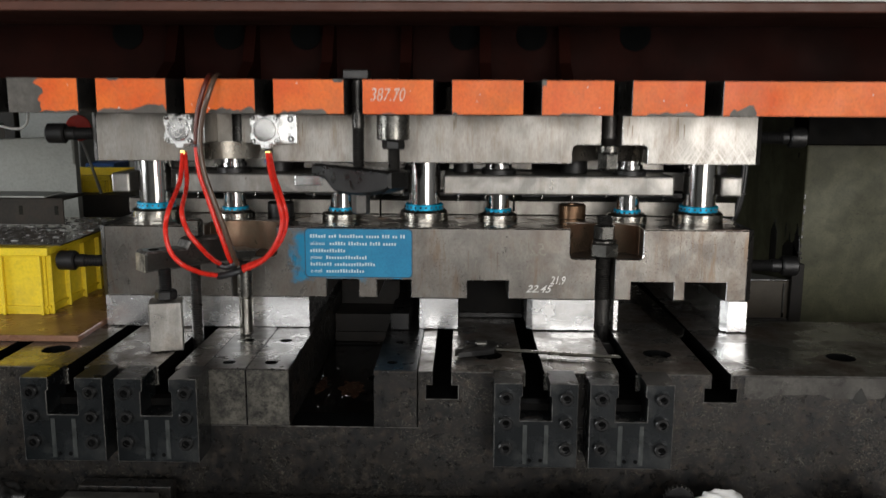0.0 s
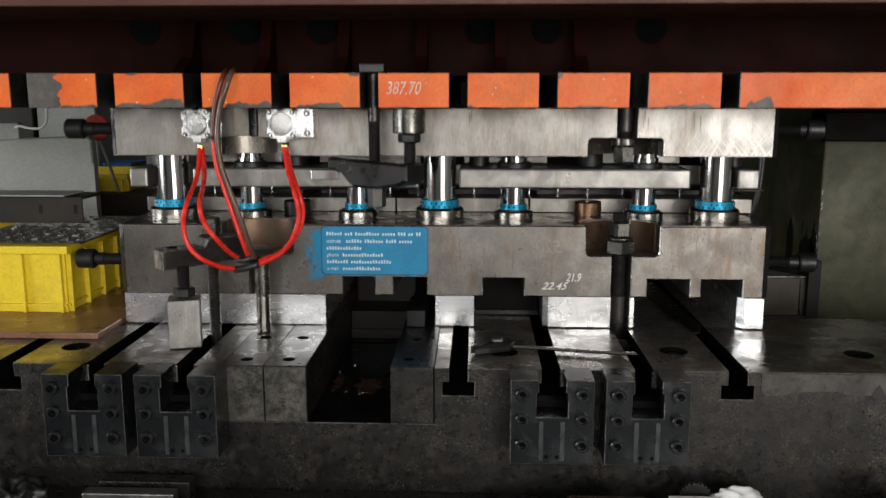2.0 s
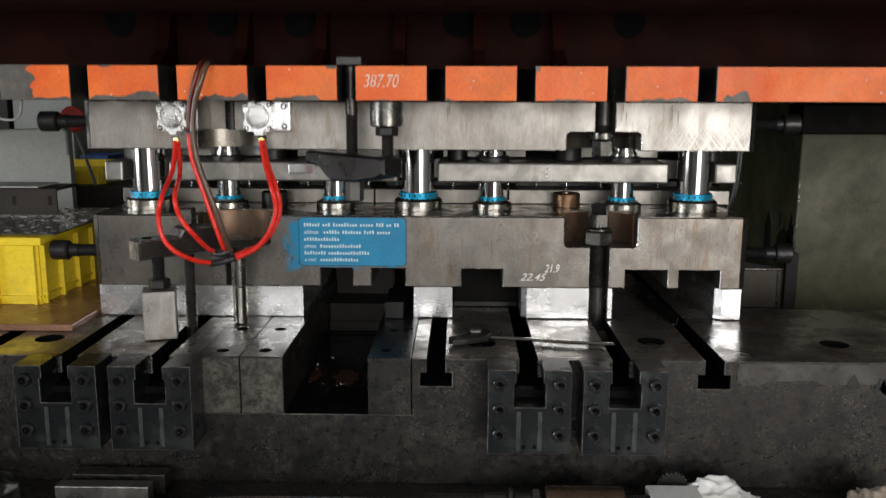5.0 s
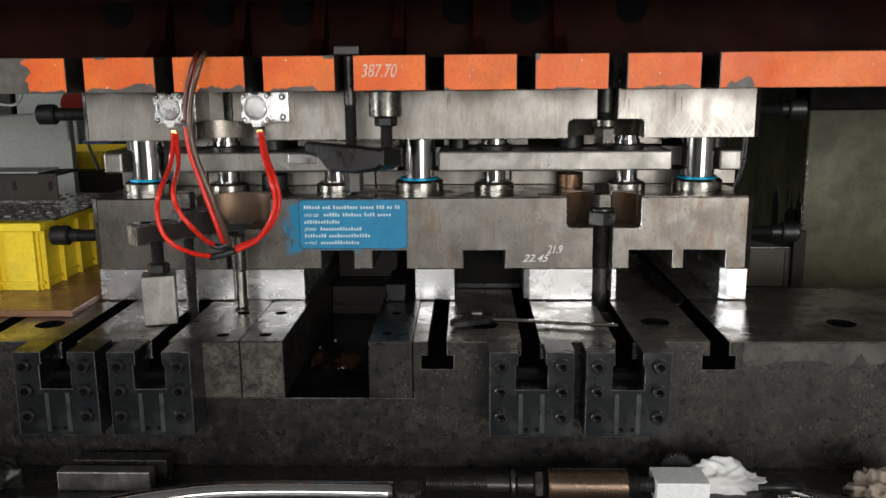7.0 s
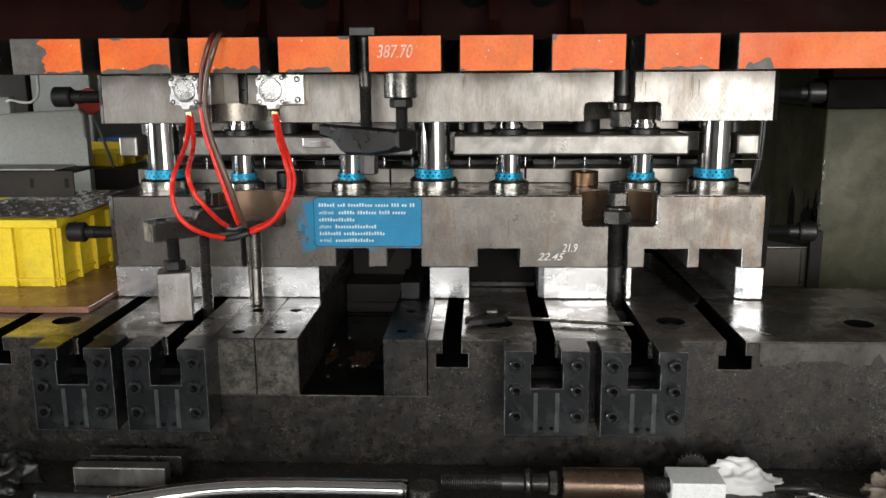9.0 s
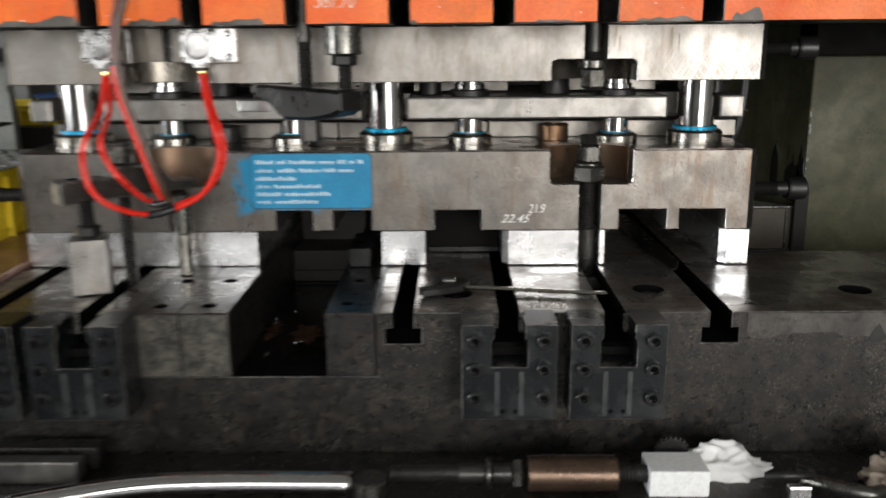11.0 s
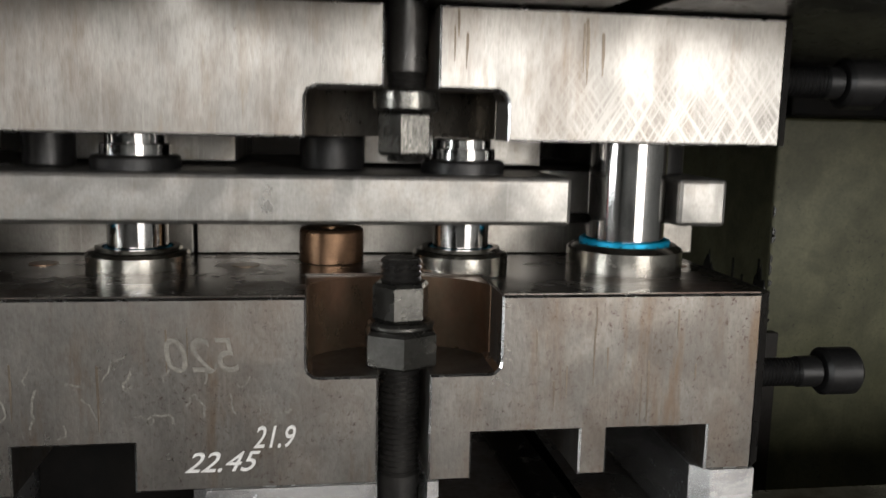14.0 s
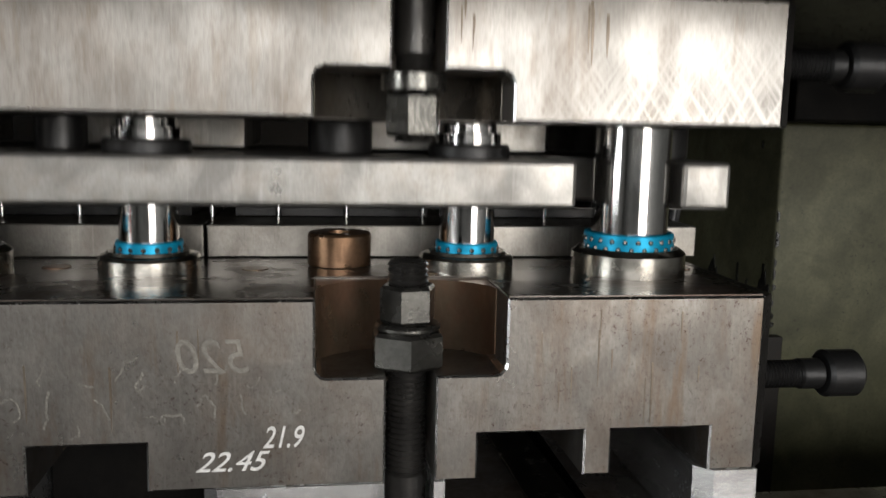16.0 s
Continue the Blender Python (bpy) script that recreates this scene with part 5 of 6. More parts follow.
def lower_stud():
    x, y = 0.2685, 1.882
    ob = thing("clamp_stud", (x, y, 0.757), "dark threaded stud with stacked hexagon nuts in the die pocket", "clamp stud")
    bm = rod(B(), 0.0155, 0.757, 0.86, x, y)
    part("shank", bm, STUD, ob)
    part("thread", thread(B(), 0.0152, 0.86, 1.018, x, y, pitch=0.0042), STUD, ob)
    part("flange_nut", hexnut(B(), 0.0285, 0.9402, 0.967, x, y, 30), NUT, ob, "large worn hexagon nut")
    part("washer", rod(B(), 0.0245, 0.9672, 0.973, x, y), NUT, ob)
    part("nut", hexnut(B(), 0.0212, 0.9732, 1.001, x, y, 12), NUT, ob)
    part("slot_foot", box(B(), x - 0.024, x + 0.024, y - 0.022, y + 0.022, 0.7545, 0.775, 0.002), STUD, ob)
    return ob


lower_stud()


def upper_stud():
    x, y = 0.2705, 1.882
    ob = thing("hanging_stud", (x, y, 1.09), "dark threaded stud hanging from the slide with washer and nut", "clamp stud")
    part("shank", rod(B(), 0.0145, 1.16, 1.262, x, y), STUD, ob)
    part("thread", thread(B(), 0.0142, 1.10, 1.19, x, y), STUD, ob)
    part("washer", rod(B(), 0.0235, 1.135, 1.1495, x, y), NUT, ob)
    part("nut", hexnut(B(), 0.0205, 1.104, 1.1348, x, y, 14), NUT, ob)
    return ob


hang = upper_stud()
left_stud = thing("hanging_stud", (-0.424, 1.892, 1.15), "plain dark stud in the slot of the upper die", "clamp stud")
part("shank", rod(B(), 0.0135, 1.1505, 1.262, -0.424, 1.892), STUD, left_stud)


def left_clamp():
    solid("riser_block", box(B(), -0.5435, -0.4885, 1.684, 1.734, BED_Z + 0.0015, 0.887, 0.0018, turn=16), STRIPPER_STEEL, "ground steel riser block carrying the clamp bolt", "riser block")
    ob = thing("strap_clamp", (-0.515, 1.71, 0.888), "black forged strap clamp with heel bolt and stud", "strap clamp")
    bm = B()
    side = [(-0.016, 0.938), (-0.016, 0.970), (-0.011, 0.974), (0.058, 0.9725), (0.066, 0.985), (0.074, 0.988), (0.134, 0.986), (0.150, 0.967), (0.157, 0.959), (0.196, 0.956), (0.196, 0.9425), (0.190, 0.9405), (0.12, 0.9405)]
    prism(bm, side, 0.0, 0.045, "y", 0.003)
    lay = Matrix(((0.733, -0.680, 0, -0.5282), (0.680, 0.733, 0, 1.7005), (0, 0, 1, 0), (0, 0, 0, 1)))
    bmesh.ops.transform(bm, matrix=lay, verts=bm.verts)
    bmesh.ops.recalc_face_normals(bm, faces=bm.faces)
    body = worn_edges(part("strap", bm, STRAP_STEEL, ob))
    part("heel_hole", lathe(B(), [(0.009, 0.9741), (0.009, 0.9748), (0.007, 0.9748)], (-0.536, 1.719, 0), n=20), RECESS_SHADE, body)
    part("heel_nut", hexnut(B(), 0.019, 0.8885, 0.905, -0.516, 1.712, 10), BLACK_OXIDE, ob)
    part("heel_bolt", thread(B(), 0.011, 0.905, 0.942, -0.516, 1.712), BLACK_OXIDE, ob)
    part("stud", thread(B(), 0.0105, 0.757, 1.01, -0.486, 1.786, pitch=0.0045), STUD, ob)
    part("nut", hexnut(B(), 0.0165, 0.9885, 1.019, -0.486, 1.786, 12), NUT, ob)
    ob2 = thing("locating_pin", (-0.400, 1.803, BED_Z), "bright stepped steel locating pin standing on the bed", "pin")
    part("shaft", rod(B(), 0.0128, BED_Z + 0.0015, 0.872, -0.400, 1.803), BUSH_STEEL, ob2)
    part("collar", rod(B(), 0.0138, 0.8721, 0.937, -0.400, 1.803), NUT, ob2)


left_clamp()


def upper_strap():
    ob = thing("hanging_strap_clamp", (-0.18, 1.76, 1.07), "black forged strap clamp hung under the slide by a bolt", "strap clamp")
    bm = B()
    pts = [(0.0, 1.083), (0.0, 1.110), (0.012, 1.113), (0.20, 1.116), (0.211, 1.112), (0.211, 1.094), (0.175, 1.088), (0.152, 1.070), (0.135, 1.064), (0.07, 1.066), (0.02, 1.074)]
    prism(bm, pts, 0.0, 0.049, "y", 0.005)
    lay = Matrix(((-0.748, 0.663, 0, -0.124), (0.663, 0.748, 0, 1.70), (0, 0, 1, 0), (0, 0, 0, 1)))
    bmesh.ops.transform(bm, matrix=lay, verts=bm.verts)
    bmesh.ops.recalc_face_normals(bm, faces=bm.faces)
    part("strap", bm, FORGED, ob)
    part("t_head", box(B(), -0.2075, -0.1645, 1.76, 1.81, 1.2655, 1.281, 0.002), BLACK_OXIDE, ob)
    part("bolt", rod(B(), 0.0112, 1.18, 1.2655, -0.1855, 1.785), STUD, ob)
    part("thread", thread(B(), 0.0108, 1.035, 1.181, -0.1855, 1.785, pitch=0.0045), STUD, ob)
    part("nut", hexnut(B(), 0.0165, 1.030, 1.0665, -0.1825, 1.785, 10), STUD, ob)
    part("jack_sleeve", rod(B(), 0.0285, 1.163, 1.2058, -0.1205, 1.745), NUT, ob, "turned jack sleeve")
    part("jack_nut", hexnut(B(), 0.0195, 1.147, 1.1628, -0.1205, 1.745, 0), BLACK_OXIDE, ob)
    part("jack_screw", thread(B(), 0.0108, 1.105, 1.147, -0.1195, 1.745), STUD, ob)
    return ob


hanger = upper_strap()


# ---- air hoses ----
def air_hoses():
    ob = thing("air_hose_set", (-0.42, 1.74, 0.92), "red air tubes with a black connector under two cylinders", "air hoses")
    part("red_tube", tube(B(), [(-0.51, 1.82, 1.135), (-0.505, 1.78, 1.085), (-0.4957, 1.688, 1.0445), (-0.5024, 1.688, 1.0107), (-0.4967, 1.688, 0.977), (-0.4764, 1.688, 0.9529), (-0.4518, 1.714, 0.9332), (-0.428, 1.74, 0.923)], 0.0042), RED_TUBE, ob)
    part("red_tube", tube(B(), [(-0.507, 1.822, 1.135), (-0.494, 1.785, 1.08), (-0.4729, 1.688, 1.0451), (-0.4652, 1.688, 1.0114), (-0.4479, 1.688, 0.9874), (-0.4344, 1.7165, 0.9582), (-0.424, 1.745, 0.941)], 0.0042), RED_TUBE, ob)
    part("red_tube", tube(B(), [(-0.355, 1.82, 1.135), (-0.340, 1.78, 1.095), (-0.320, 1.74, 1.056), (-0.3145, 1.74, 1.022), (-0.3235, 1.74, 0.988), (-0.349, 1.74, 0.953), (-0.390, 1.74, 0.932)], 0.0046), RED_TUBE, ob)
    part("red_tube", tube(B(), [(-0.352, 1.822, 1.135), (-0.336, 1.785, 1.095), (-0.3145, 1.748, 1.056), (-0.309, 1.748, 1.022), (-0.319, 1.748, 0.988), (-0.346, 1.746, 0.956), (-0.390, 1.744, 0.937)], 0.0042), RED_TUBE, ob)
    # This length is coloured dark because it runs up into shadow.
    part("red_tube", tube(B(), [(-0.487, 1.95, 1.2705), (-0.463, 1.86, 1.2705), (-0.438, 1.765, 1.2705), (-0.428, 1.712, 1.262), (-0.434, 1.70, 1.238), (-0.444, 1.70, 1.202), (-0.448, 1.70, 1.156)], 0.0042), SHADED_TUBE_RED, ob, "upper length of the red tube, darkened as in shadow")
    part("red_tube", tube(B(), [(-0.448, 1.70, 1.156), (-0.444, 1.70, 1.109), (-0.433, 1.70, 1.071), (-0.419, 1.70, 1.024), (-0.405, 1.705, 0.975), (-0.402, 1.72, 0.952)], 0.0042), RED_TUBE, ob)
    part("brown_tube", tube(B(), [(-0.472, 1.95, 1.271), (-0.449, 1.86, 1.271), (-0.425, 1.765, 1.271), (-0.414, 1.705, 1.263), (-0.420, 1.69, 1.238), (-0.432, 1.69, 1.202), (-0.438, 1.69, 1.156), (-0.433, 1.69, 1.110), (-0.422, 1.69, 1.073), (-0.406, 1.69, 1.025), (-0.393, 1.70, 0.972), (-0.391, 1.72, 0.948)], 0.0046), CLEAR_TUBE, ob, "smoky brown tube")
    part("connector", tube(B(), [(-0.432, 1.738, 0.9225), (-0.410, 1.735, 0.927), (-0.388, 1.738, 0.934)], 0.0062, 12, 3), BLACK_PLASTIC, ob)
    part("connector", tube(B(), [(-0.430, 1.742, 0.942), (-0.412, 1.735, 0.940), (-0.394, 1.728, 0.948)], 0.0058, 12, 3), BLACK_PLASTIC, ob)
    part("tube_tie", lathe(B(), [(0.0105, 0), (0.0105, 0.004)], (-0.443, 1.695, 1.152), n=16), BLACK_PLASTIC, ob)
    return ob


hoses = air_hoses()


# ---- loose things on the bed ----
def wrench():
    ob = thing("adjustable_wrench", (0.13, 1.70, BED_Z), "oily steel adjustable wrench lying on the bed", "wrench")
    z = BED_Z + 0.0015
    bm = B()
    prism(bm, [(-0.005, 1.665), (0.018, 1.672), (0.055, 1.690), (0.066, 1.712), (0.058, 1.735), (0.030, 1.742), (0.006, 1.736), (0.012, 1.722), (0.030, 1.718), (0.028, 1.700), (0.004, 1.686)], z, z + 0.012, "z", 0.002)
    part("head", bm, BLACK_OXIDE, ob)
    part("jaw", prism(B(), [(-0.012, 1.672), (0.006, 1.680), (0.022, 1.702), (0.014, 1.712), (-0.004, 1.692)], z + 0.001, z + 0.014, "z", 0.001), STUD, ob)
    bm = B()
    prism(bm, [(0.055, 1.699), (0.262, 1.663), (0.269, 1.664), (0.269, 1.671), (0.262, 1.674), (0.056, 1.709)], z + 0.002, z + 0.008, "z", 0.003)
    part("handle", bm, BUSH_STEEL, ob)
    part("knurl", rod(B(), 0.006, 0.024, 0.044, 1.712, z + 0.013, "x", 14), NUT, ob)
    return ob


wrench()
bm = B()
prism(bm, [(0.397, 1.807), (0.409, 1.811), (0.424, 1.86), (0.423, 1.893), (0.410, 2.25), (0.370, 2.25), (0.379, 1.95)], 0.8015, 0.806, "z", 0.001)
solid("pry_bar", bm, BUSH_STEEL, "flat steel bar lying between die and bed", "steel bar")

# ---- tools on the front ledge ----
LEDGE = 0.585


def crumple(base, size, seed, depth, folds=5):
    """A heap of cloth: a low dome drawn into sharp folds."""
    bm = B()
    bmesh.ops.create_icosphere(bm, subdivisions=5, radius=1.0)
    off = Vector((seed * 3.7, seed * 1.3, seed * 2.1))
    for v in bm.verts:
        p = v.co.copy()
        k = 1 - depth * (0.6 * abs(noise.noise(p * folds * 0.35 + off)) * 2 + 0.4 * abs(noise.noise(p * folds * 0.8 - off)) * 2)
        q = p * k
        v.co = Vector((base[0] + q.x * size[0], base[1] + q.y * size[1], base[2] + max(0.0, q.z * size[2] + 0.004)))
    for f in bm.faces:
        f.smooth = True
    return bm


def ledge_tools():
    ob = thing("torque_bar", (-0.30, 1.49, LEDGE), "long bent bright steel bar with a black grip on the ledge", "steel bar")
    part("bar", tube(B(), [(-0.53, 1.415, LEDGE + 0.017), (-0.44, 1.452, LEDGE + 0.017), (-0.36, 1.472, LEDGE + 0.017), (-0.25, 1.478, LEDGE + 0.017), (-0.095, 1.476, LEDGE + 0.017)], 0.0155, 16), CHROME, ob)
    part("grip", tube(B(), [(-0.66, 1.455, LEDGE + 0.009), (-0.60, 1.452, LEDGE + 0.009), (-0.50, 1.450, LEDGE + 0.01)], 0.008, 10), BLACK_PLASTIC, ob)
    part("eye", rod(B(), 0.024, LEDGE + 0.001, LEDGE + 0.026, -0.071, 1.474), NUT, ob)
    ob = thing("screw_jack", (0.1, 1.49, LEDGE), "steel screw jack with copper-brown sleeve lying on the ledge", "screw jack")
    c = LEDGE + 0.024
    part("thread", thread(B(), 0.0115, -0.045, 0.045, 1.49, c, "x"), STUD, ob)
    part("shaft", rod(B(), 0.013, 0.045, 0.082, 1.49, c, "x"), STUD, ob)
    part("washer", rod(B(), 0.021, 0.0825, 0.090, 1.49, c, "x"), NUT, ob)
    part("neck", rod(B(), 0.013, 0.0905, 0.118, 1.49, c, "x"), STUD, ob)
    part("nut", lathe(B(), [(0.018, 0.1185), (0.020, 0.1205), (0.020, 0.129), (0.018, 0.131)], (0, 1.49, c), "x", 6), NUT, ob)
    part("sleeve", rod(B(), 0.024, 0.1385, 0.258, 1.49, c, "x"), BROWN_SLEEVE, ob, "copper-brown sleeve")
    part("spring", thread(B(), 0.012, 0.2585, 0.30, 1.49, c, "x", 0.005), BLACK_OXIDE, ob)
    solid("white_carton", box(B(), 0.298, 0.377, 1.468, 1.525, LEDGE, LEDGE + 0.037, 0.002), WHITE, "small white cardboard carton on the ledge", "carton")
    solid("cotton_rag", crumple((0.414, 1.535, LEDGE), (0.074, 0.034, 0.046), 4, 0.5, folds=2.8), CLOTH, "crumpled white cotton rag on the ledge", "rag")
    ob = thing("toothed_wheel", (0.345, 1.545, LEDGE), "small dark toothed steel wheel leaning behind the carton", "gear wheel")
    part("rim", lathe(B(), [(0.018, -0.004), (0.0225, -0.004), (0.0225, 0.004), (0.018, 0.004)], (0.345, 1.545, LEDGE + 0.0255), "y", 32), BLACK_OXIDE, ob)
    for i in range(22):
        a = 2 * math.pi * i / 22
        x, z = 0.345 + 0.0238 * math.cos(a), LEDGE + 0.0255 + 0.0238 * math.sin(a)
        part("tooth", box(B(), x - 0.0013, x + 0.0013, 1.541, 1.549, z - 0.0013, z + 0.0013), NUT, ob)
    ob = thing("shackle", (0.51, 1.47, LEDGE), "bright steel shackle with a black strap on the ledge", "shackle")
    part("plate", box(B(), 0.470, 0.500, 1.44, 1.452, LEDGE, LEDGE + 0.03, 0.002), POLISHED, ob)
    part("bow", tube(B(), [(0.445, 1.46, LEDGE + 0.035), (0.47, 1.45, LEDGE + 0.042), (0.505, 1.46, LEDGE + 0.037), (0.50, 1.49, LEDGE + 0.03)], 0.006), BLACK_OXIDE, ob)
    part("strap", tube(B(), [(0.51, 1.50, LEDGE + 0.01), (0.54, 1.47, LEDGE + 0.014), (0.575, 1.45, LEDGE + 0.016), (0.60, 1.46, LEDGE + 0.013)], 0.010), NUT, ob)
    solid("knitted_rag", crumple((0.655, 1.50, LEDGE), (0.070, 0.050, 0.050), 12, 0.55, folds=5), YARN, "soiled brown knitted rag heaped on the ledge", "rag")
    solid("greasy_rag", crumple((-0.745, 1.515, LEDGE), (0.075, 0.050, 0.060), 3, 0.6, folds=3), GLOVE, "black greasy leather rag on the ledge", "rag")
    bm = B()
    tube(bm, [(-0.815, 1.405, LEDGE + 0.006), (-0.78, 1.40, LEDGE + 0.008), (-0.755, 1.41, LEDGE + 0.006), (-0.78, 1.425, LEDGE + 0.006), (-0.815, 1.42, LEDGE + 0.006)], 0.004, 8)
    solid("cord_loop", bm, surf("green_cord", (0.04, 0.26, 0.15), (0.08, 0.36, 0.22), 60, 0, 0.8, 0.1, 0.4, 600), "green cord loop on the ledge", "cord")
    solid("steel_plate", box(B(), -0.625, -0.478, 1.505, 1.53, LEDGE, LEDGE + 0.032, 0.002), STRIPPER_STEEL, "flat ground steel bar on the ledge", "steel bar")
    solid("steel_plate", box(B(), -0.615, -0.465, 1.545, 1.575, LEDGE, LEDGE + 0.034, 0.002), BED_FRONT, "dark flat steel bar on the ledge", "steel bar")
    solid("pale_carton", box(B(), -0.87, -0.775, 1.45, 1.50, LEDGE, LEDGE + 0.055, 0.002), GREY_PAINT, "small pale carton on the ledge", "carton")


ledge_tools()


# ---- beside the die: crate, board, sheets ----
def crate(x0, x1, y0, y1, z0, z1, label, material, ribs=True):
    ob = thing("plastic_crate", ((x0 + x1) / 2, (y0 + y1) / 2, z0), label, "crate", "plastic crates")
    t = 0.004
    part("base", box(B(), x0, x1, y0, y1, z0, z0 + t), material, ob)
    for a, b, c, d in ((x0, x1, y0, y0 + t), (x0, x1, y1 - t, y1), (x0, x0 + t, y0 + t, y1 - t), (x1 - t, x1, y0 + t, y1 - t)):
        part("side", box(B(), a, b, c, d, z0 + t, z1), material, ob)
    bm = B()
    r = 0.012
    box(bm, x0 - r, x1 + r, y0 - r, y0 + 0.001, z1 - 0.014, z1 + 0.002, 0.002)
    box(bm, x0 - r, x1 + r, y1 - 0.001, y1 + r, z1 - 0.014, z1 + 0.002, 0.002)
    box(bm, x0 - r, x0 + 0.001, y0, y1, z1 - 0.0135, z1 + 0.0015, 0.002)
    box(bm, x1 - 0.001, x1 + r, y0, y1, z1 - 0.0135, z1 + 0.0015, 0.002)
    part("rim", bm, material, ob)
    if ribs:
        n = max(2, int((x1 - x0) / 0.07))
        for i in range(n + 1):
            x = x0 + 0.008 + (x1 - x0 - 0.016) * i / n
            part("rib", box(B(), x - 0.003, x + 0.003, y0 - 0.0095, y0 + 0.0005, z0, z1 - 0.015, 0.001), material, ob)
        n = max(2, int((y1 - y0) / 0.07))
        for i in range(n + 1):
            y = y0 + 0.008 + (y1 - y0 - 0.016) * i / n
            part("rib", box(B(), x1 - 0.0005, x1 + 0.0095, y - 0.003, y + 0.003, z0, z1 - 0.015, 0.001), material, ob)
        part("band", box(B(), x0, x1, y0 - 0.005, y0 + 0.0005, z0 + 0.012, z0 + 0.017), material, ob)
        part("band", box(B(), x1 - 0.0005, x1 + 0.005, y0, y1, z0 + 0.012, z0 + 0.017), material, ob)
    return ob


solid("base_board", box(B(), -1.45, -0.688, 1.738, 2.42, BED_Z + 0.0005, 0.8125, 0.002), BOARD, "oily brown hardboard sheet lying on the bed", "board")
crate(-1.28, -0.812, 1.885, 2.27, 0.813, 0.945, "yellow plastic crate with ribs standing on a brown board", YELLOW)
crate(-1.60, -1.085, 2.85, 3.13, 0.9465, 0.998, "yellow plastic crate further back on a cabinet", YELLOW)
bm = B()
box(bm, -1.05, -0.785, 1.90, 2.29, 0.9475, 0.9495)
solid("mesh_sheet", bm, BUSH_STEEL, "perforated bright steel sheet lying on the yellow crate", "perforated sheet")
mesh_ob = bpy.data.objects["mesh_sheet"]
bm = B()
for i in range(8):
    for j in range(16):
        x, y = -1.035 + 0.031 * i + 0.008 * (j % 2), 1.912 + 0.0235 * j
        box(bm, x, x + 0.012, y, y + 0.004, 0.9497, 0.9512, 0.0005)
me = mesh_of("raised_pattern", bm, POLISHED)
me.transform(Matrix.Translation(-mesh_ob.location))
o = new("raised_pattern", me)
o.parent = mesh_ob
tagged(o, "raised bright pattern", kind="stuff")


def angle_steel():
    ob = thing("steel_channel", (-1.0, 2.2, 0.953), "dark steel channel with slots lying on the crate", "steel channel")
    part("web", box(B(), -1.35, -0.890, 2.14, 2.146, 0.953, 1.012, 0.001), MACHINE_DARK, ob)
    part("flange", box(B(), -1.35, -0.890, 2.1465, 2.25, 1.006, 1.012, 0.001), MACHINE_DARK, ob)
    # Slots are thin black patches standing in for dark openings.
    for x in (-1.10, -0.985, -0.905):
        part("slot", box(B(), x - 0.004, x + 0.004, 2.1385, 2.1405, 0.975, 0.995), OIL, ob)
    ob2 = thing("loose_sheet", (-1.0, 2.25, 1.02), "thin galvanised sheet lying on the steel channel", "metal sheet")
    part("sheet", box(B(), -1.5, -0.92, 2.12, 2.22, 1.0155, 1.0185), GREY_PAINT, ob2)


angle_steel()
def cabinet(name, pts, y0, y1, label, material):
    """A plain sheet metal body with folded edges; pts: its front outline as (x, z)."""
    xs = [p[0] for p in pts]
    ob = thing(name, ((min(xs) + max(xs)) / 2, (y0 + y1) / 2, 0), label, "cabinet")
    part("body", prism(B(), pts, y0, y1, "y", 0.004), material, ob)
    part("folded_edge", box(B(), max(xs) - 0.012, max(xs) - 0.0045, y0 - 0.002, y0 - 0.0003, 0.06, min(p[1] for p in pts if p[1] > 0.5) - 0.02), material, ob)
    return ob


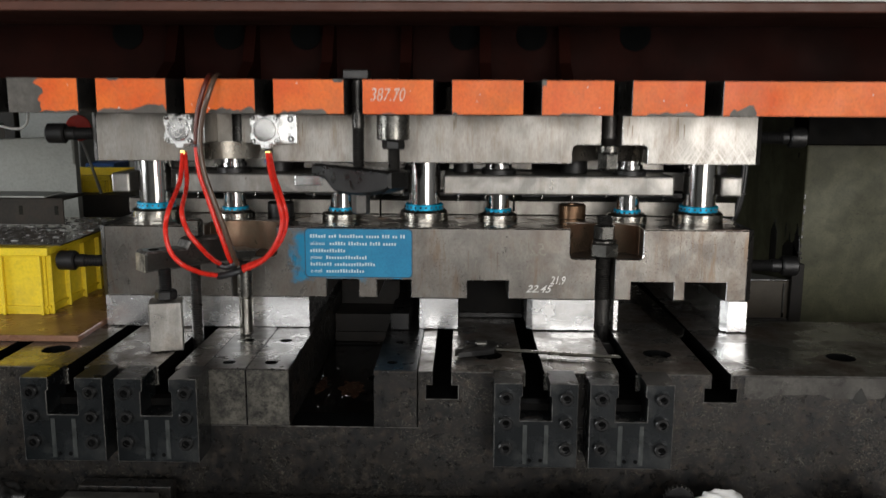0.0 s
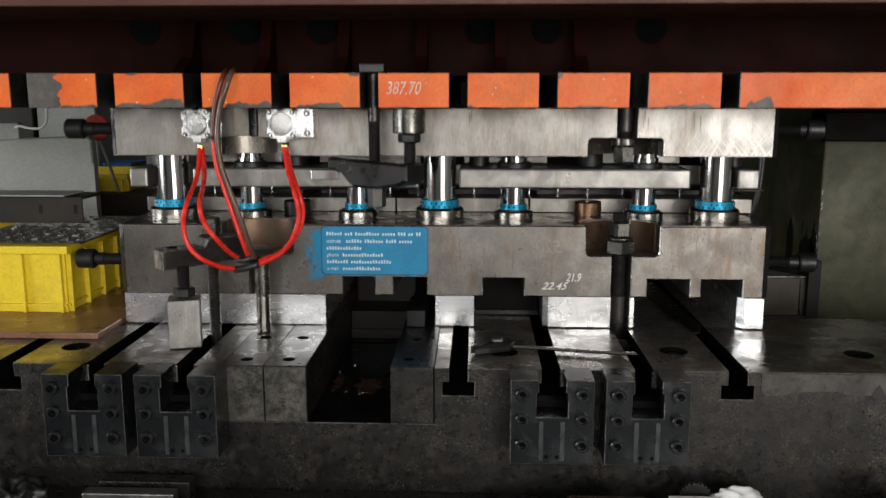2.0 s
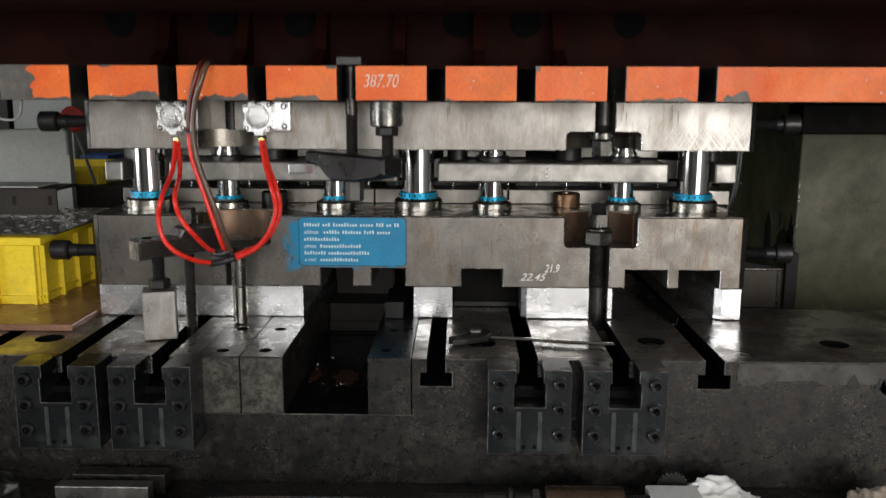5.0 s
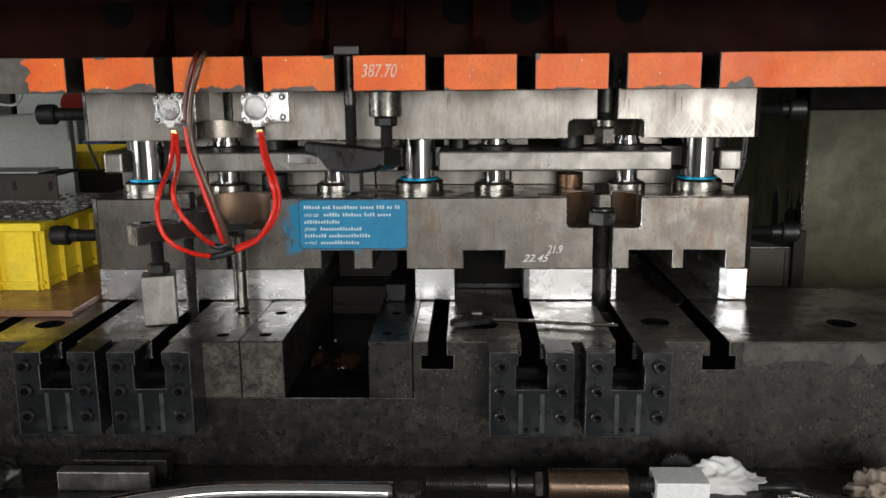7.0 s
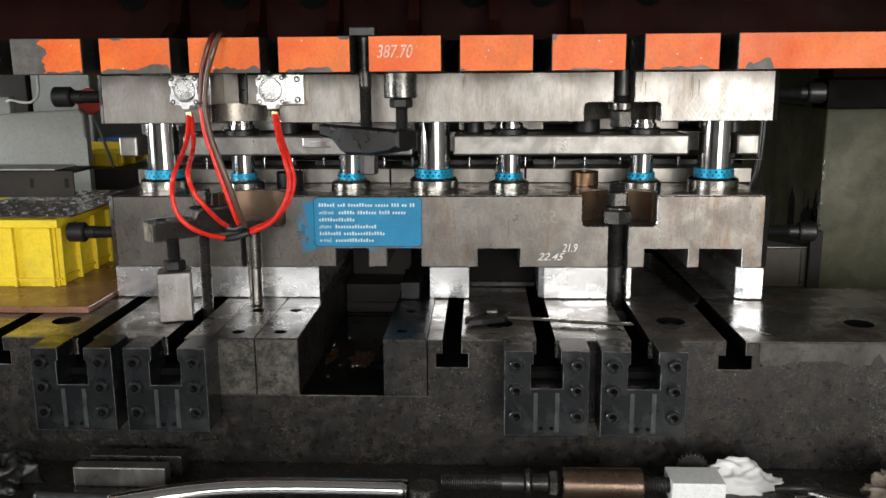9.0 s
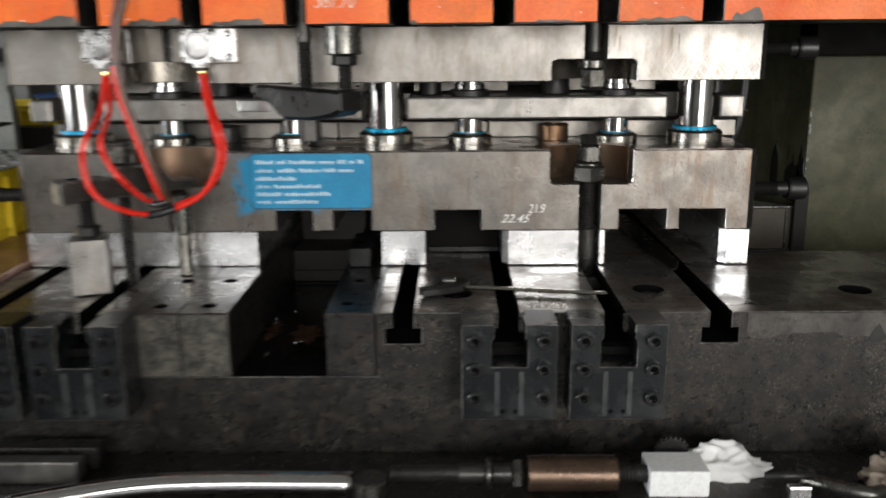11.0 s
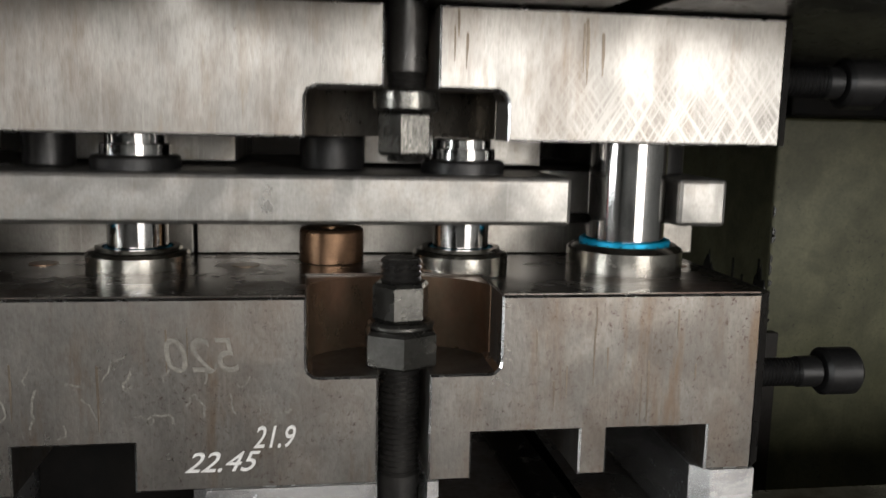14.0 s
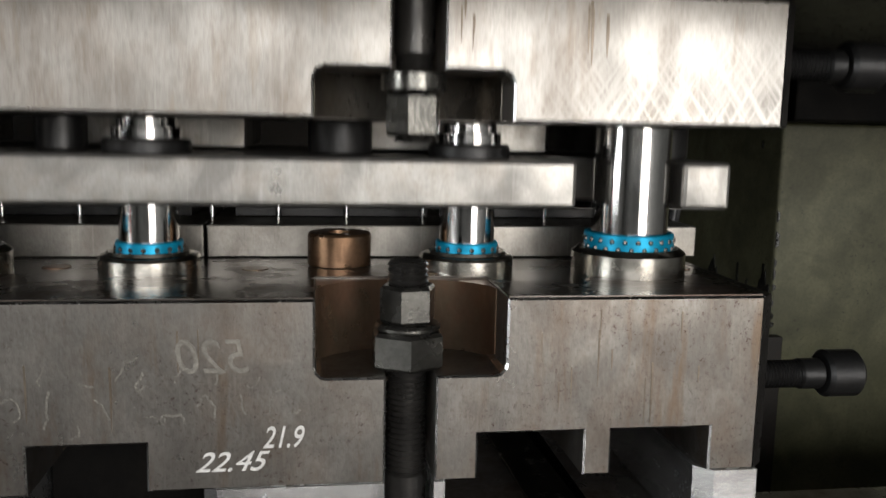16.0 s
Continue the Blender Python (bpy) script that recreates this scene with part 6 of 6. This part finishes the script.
cabinet("grey_cabinet", [(-2.2, 0.0), (-1.037, 0.0), (-1.046, 1.118), (-1.06, 1.131), (-2.2, 1.075)], 2.55, 2.585, "shallow pale grey sheet metal cabinet behind the crate", GREY_PAINT)
cabinet("tall_cabinet", [(-1.605, 0.0), (-1.385, 0.0), (-1.385, 1.8), (-1.605, 1.8)], 3.35, 3.8, "tall pale grey cabinet further back", GREY_PAINT)
# Plain dark block, added where the gap beside the tall cabinet is black.
cabinet("dark_locker", [(-2.6, 0.0), (-1.612, 0.0), (-1.612, 1.85), (-2.6, 1.85)], 3.34, 3.8, "plain dark block filling the black gap beside the tall cabinet", MACHINE_DARK)
sign = thing("round_sign", (-1.094, 2.82, 0.9465), "red round disc on a grey strut behind the cabinet", "sign")
part("disc", lathe(B(), [(0.036, 0.003), (0.038, 0.0), (0.036, -0.003)], (-1.118, 2.75, 1.145), "y", 36), SIGNAL_RED, sign)
part("strut", tube(B(), [(-1.122, 2.757, 1.13), (-1.108, 2.785, 1.05), (-1.094, 2.82, 0.947)], 0.0045, 8), GREY_PAINT, sign, "grey strut")
solid("cabinet_base", box(B(), -1.6, -0.70, 2.80, 3.3, 0.0, 0.9455, 0.004), MACHINE_DARK, "dark steel cabinet under the far crate", "cabinet")
solid("blue_bin", box(B(), -1.285, -1.185, 3.15, 3.28, 0.9465, 1.012, 0.004), BLUE_BIN, "blue plastic bin on the dark cabinet", "bin")
# Plain dark block, added to stand for the dark room behind the die.
solid("far_press_frame", box(B(), -0.85, 1.35, 3.3, 3.8, 0, 3.0, 0.01), MACHINE_DARK, "plain dark block standing for the dark room behind the die", "press frame")
solid("terminal_box", box(B(), -1.45, -1.245, 2.552, 2.584, 1.119, 1.165, 0.003), GREY_PAINT, "small grey terminal box on the cabinet", "box")
solid("cable", tube(B(), [(-1.255, 2.555, 1.152), (-1.235, 2.545, 1.156), (-1.205, 2.545, 1.150), (-1.18, 2.55, 1.152), (-1.168, 2.56, 1.175), (-1.165, 2.56, 1.25)], 0.0035, 8), WHITE, "white cable bent out of the terminal box", "cable")


# ---- motion of slide, upper die, clamps, hoses and cages ----
def motions():
    times = [k / 15 for k in range(241)]
    def lift(t):
        return RAM_A * math.cos(2 * math.pi * (t - RAM_T0) / RAM_T)
    for ob in (slide, upper, hang, left_stud, hanger, hoses):
        b = ob.location.copy()
        walk(ob, [(t, pose(b.x, b.y, b.z + lift(t))) for t in times])
    for ob in cages:
        b = ob.location.copy()
        walk(ob, [(t, pose(b.x, b.y, b.z + 0.5 * lift(t))) for t in times])


motions()
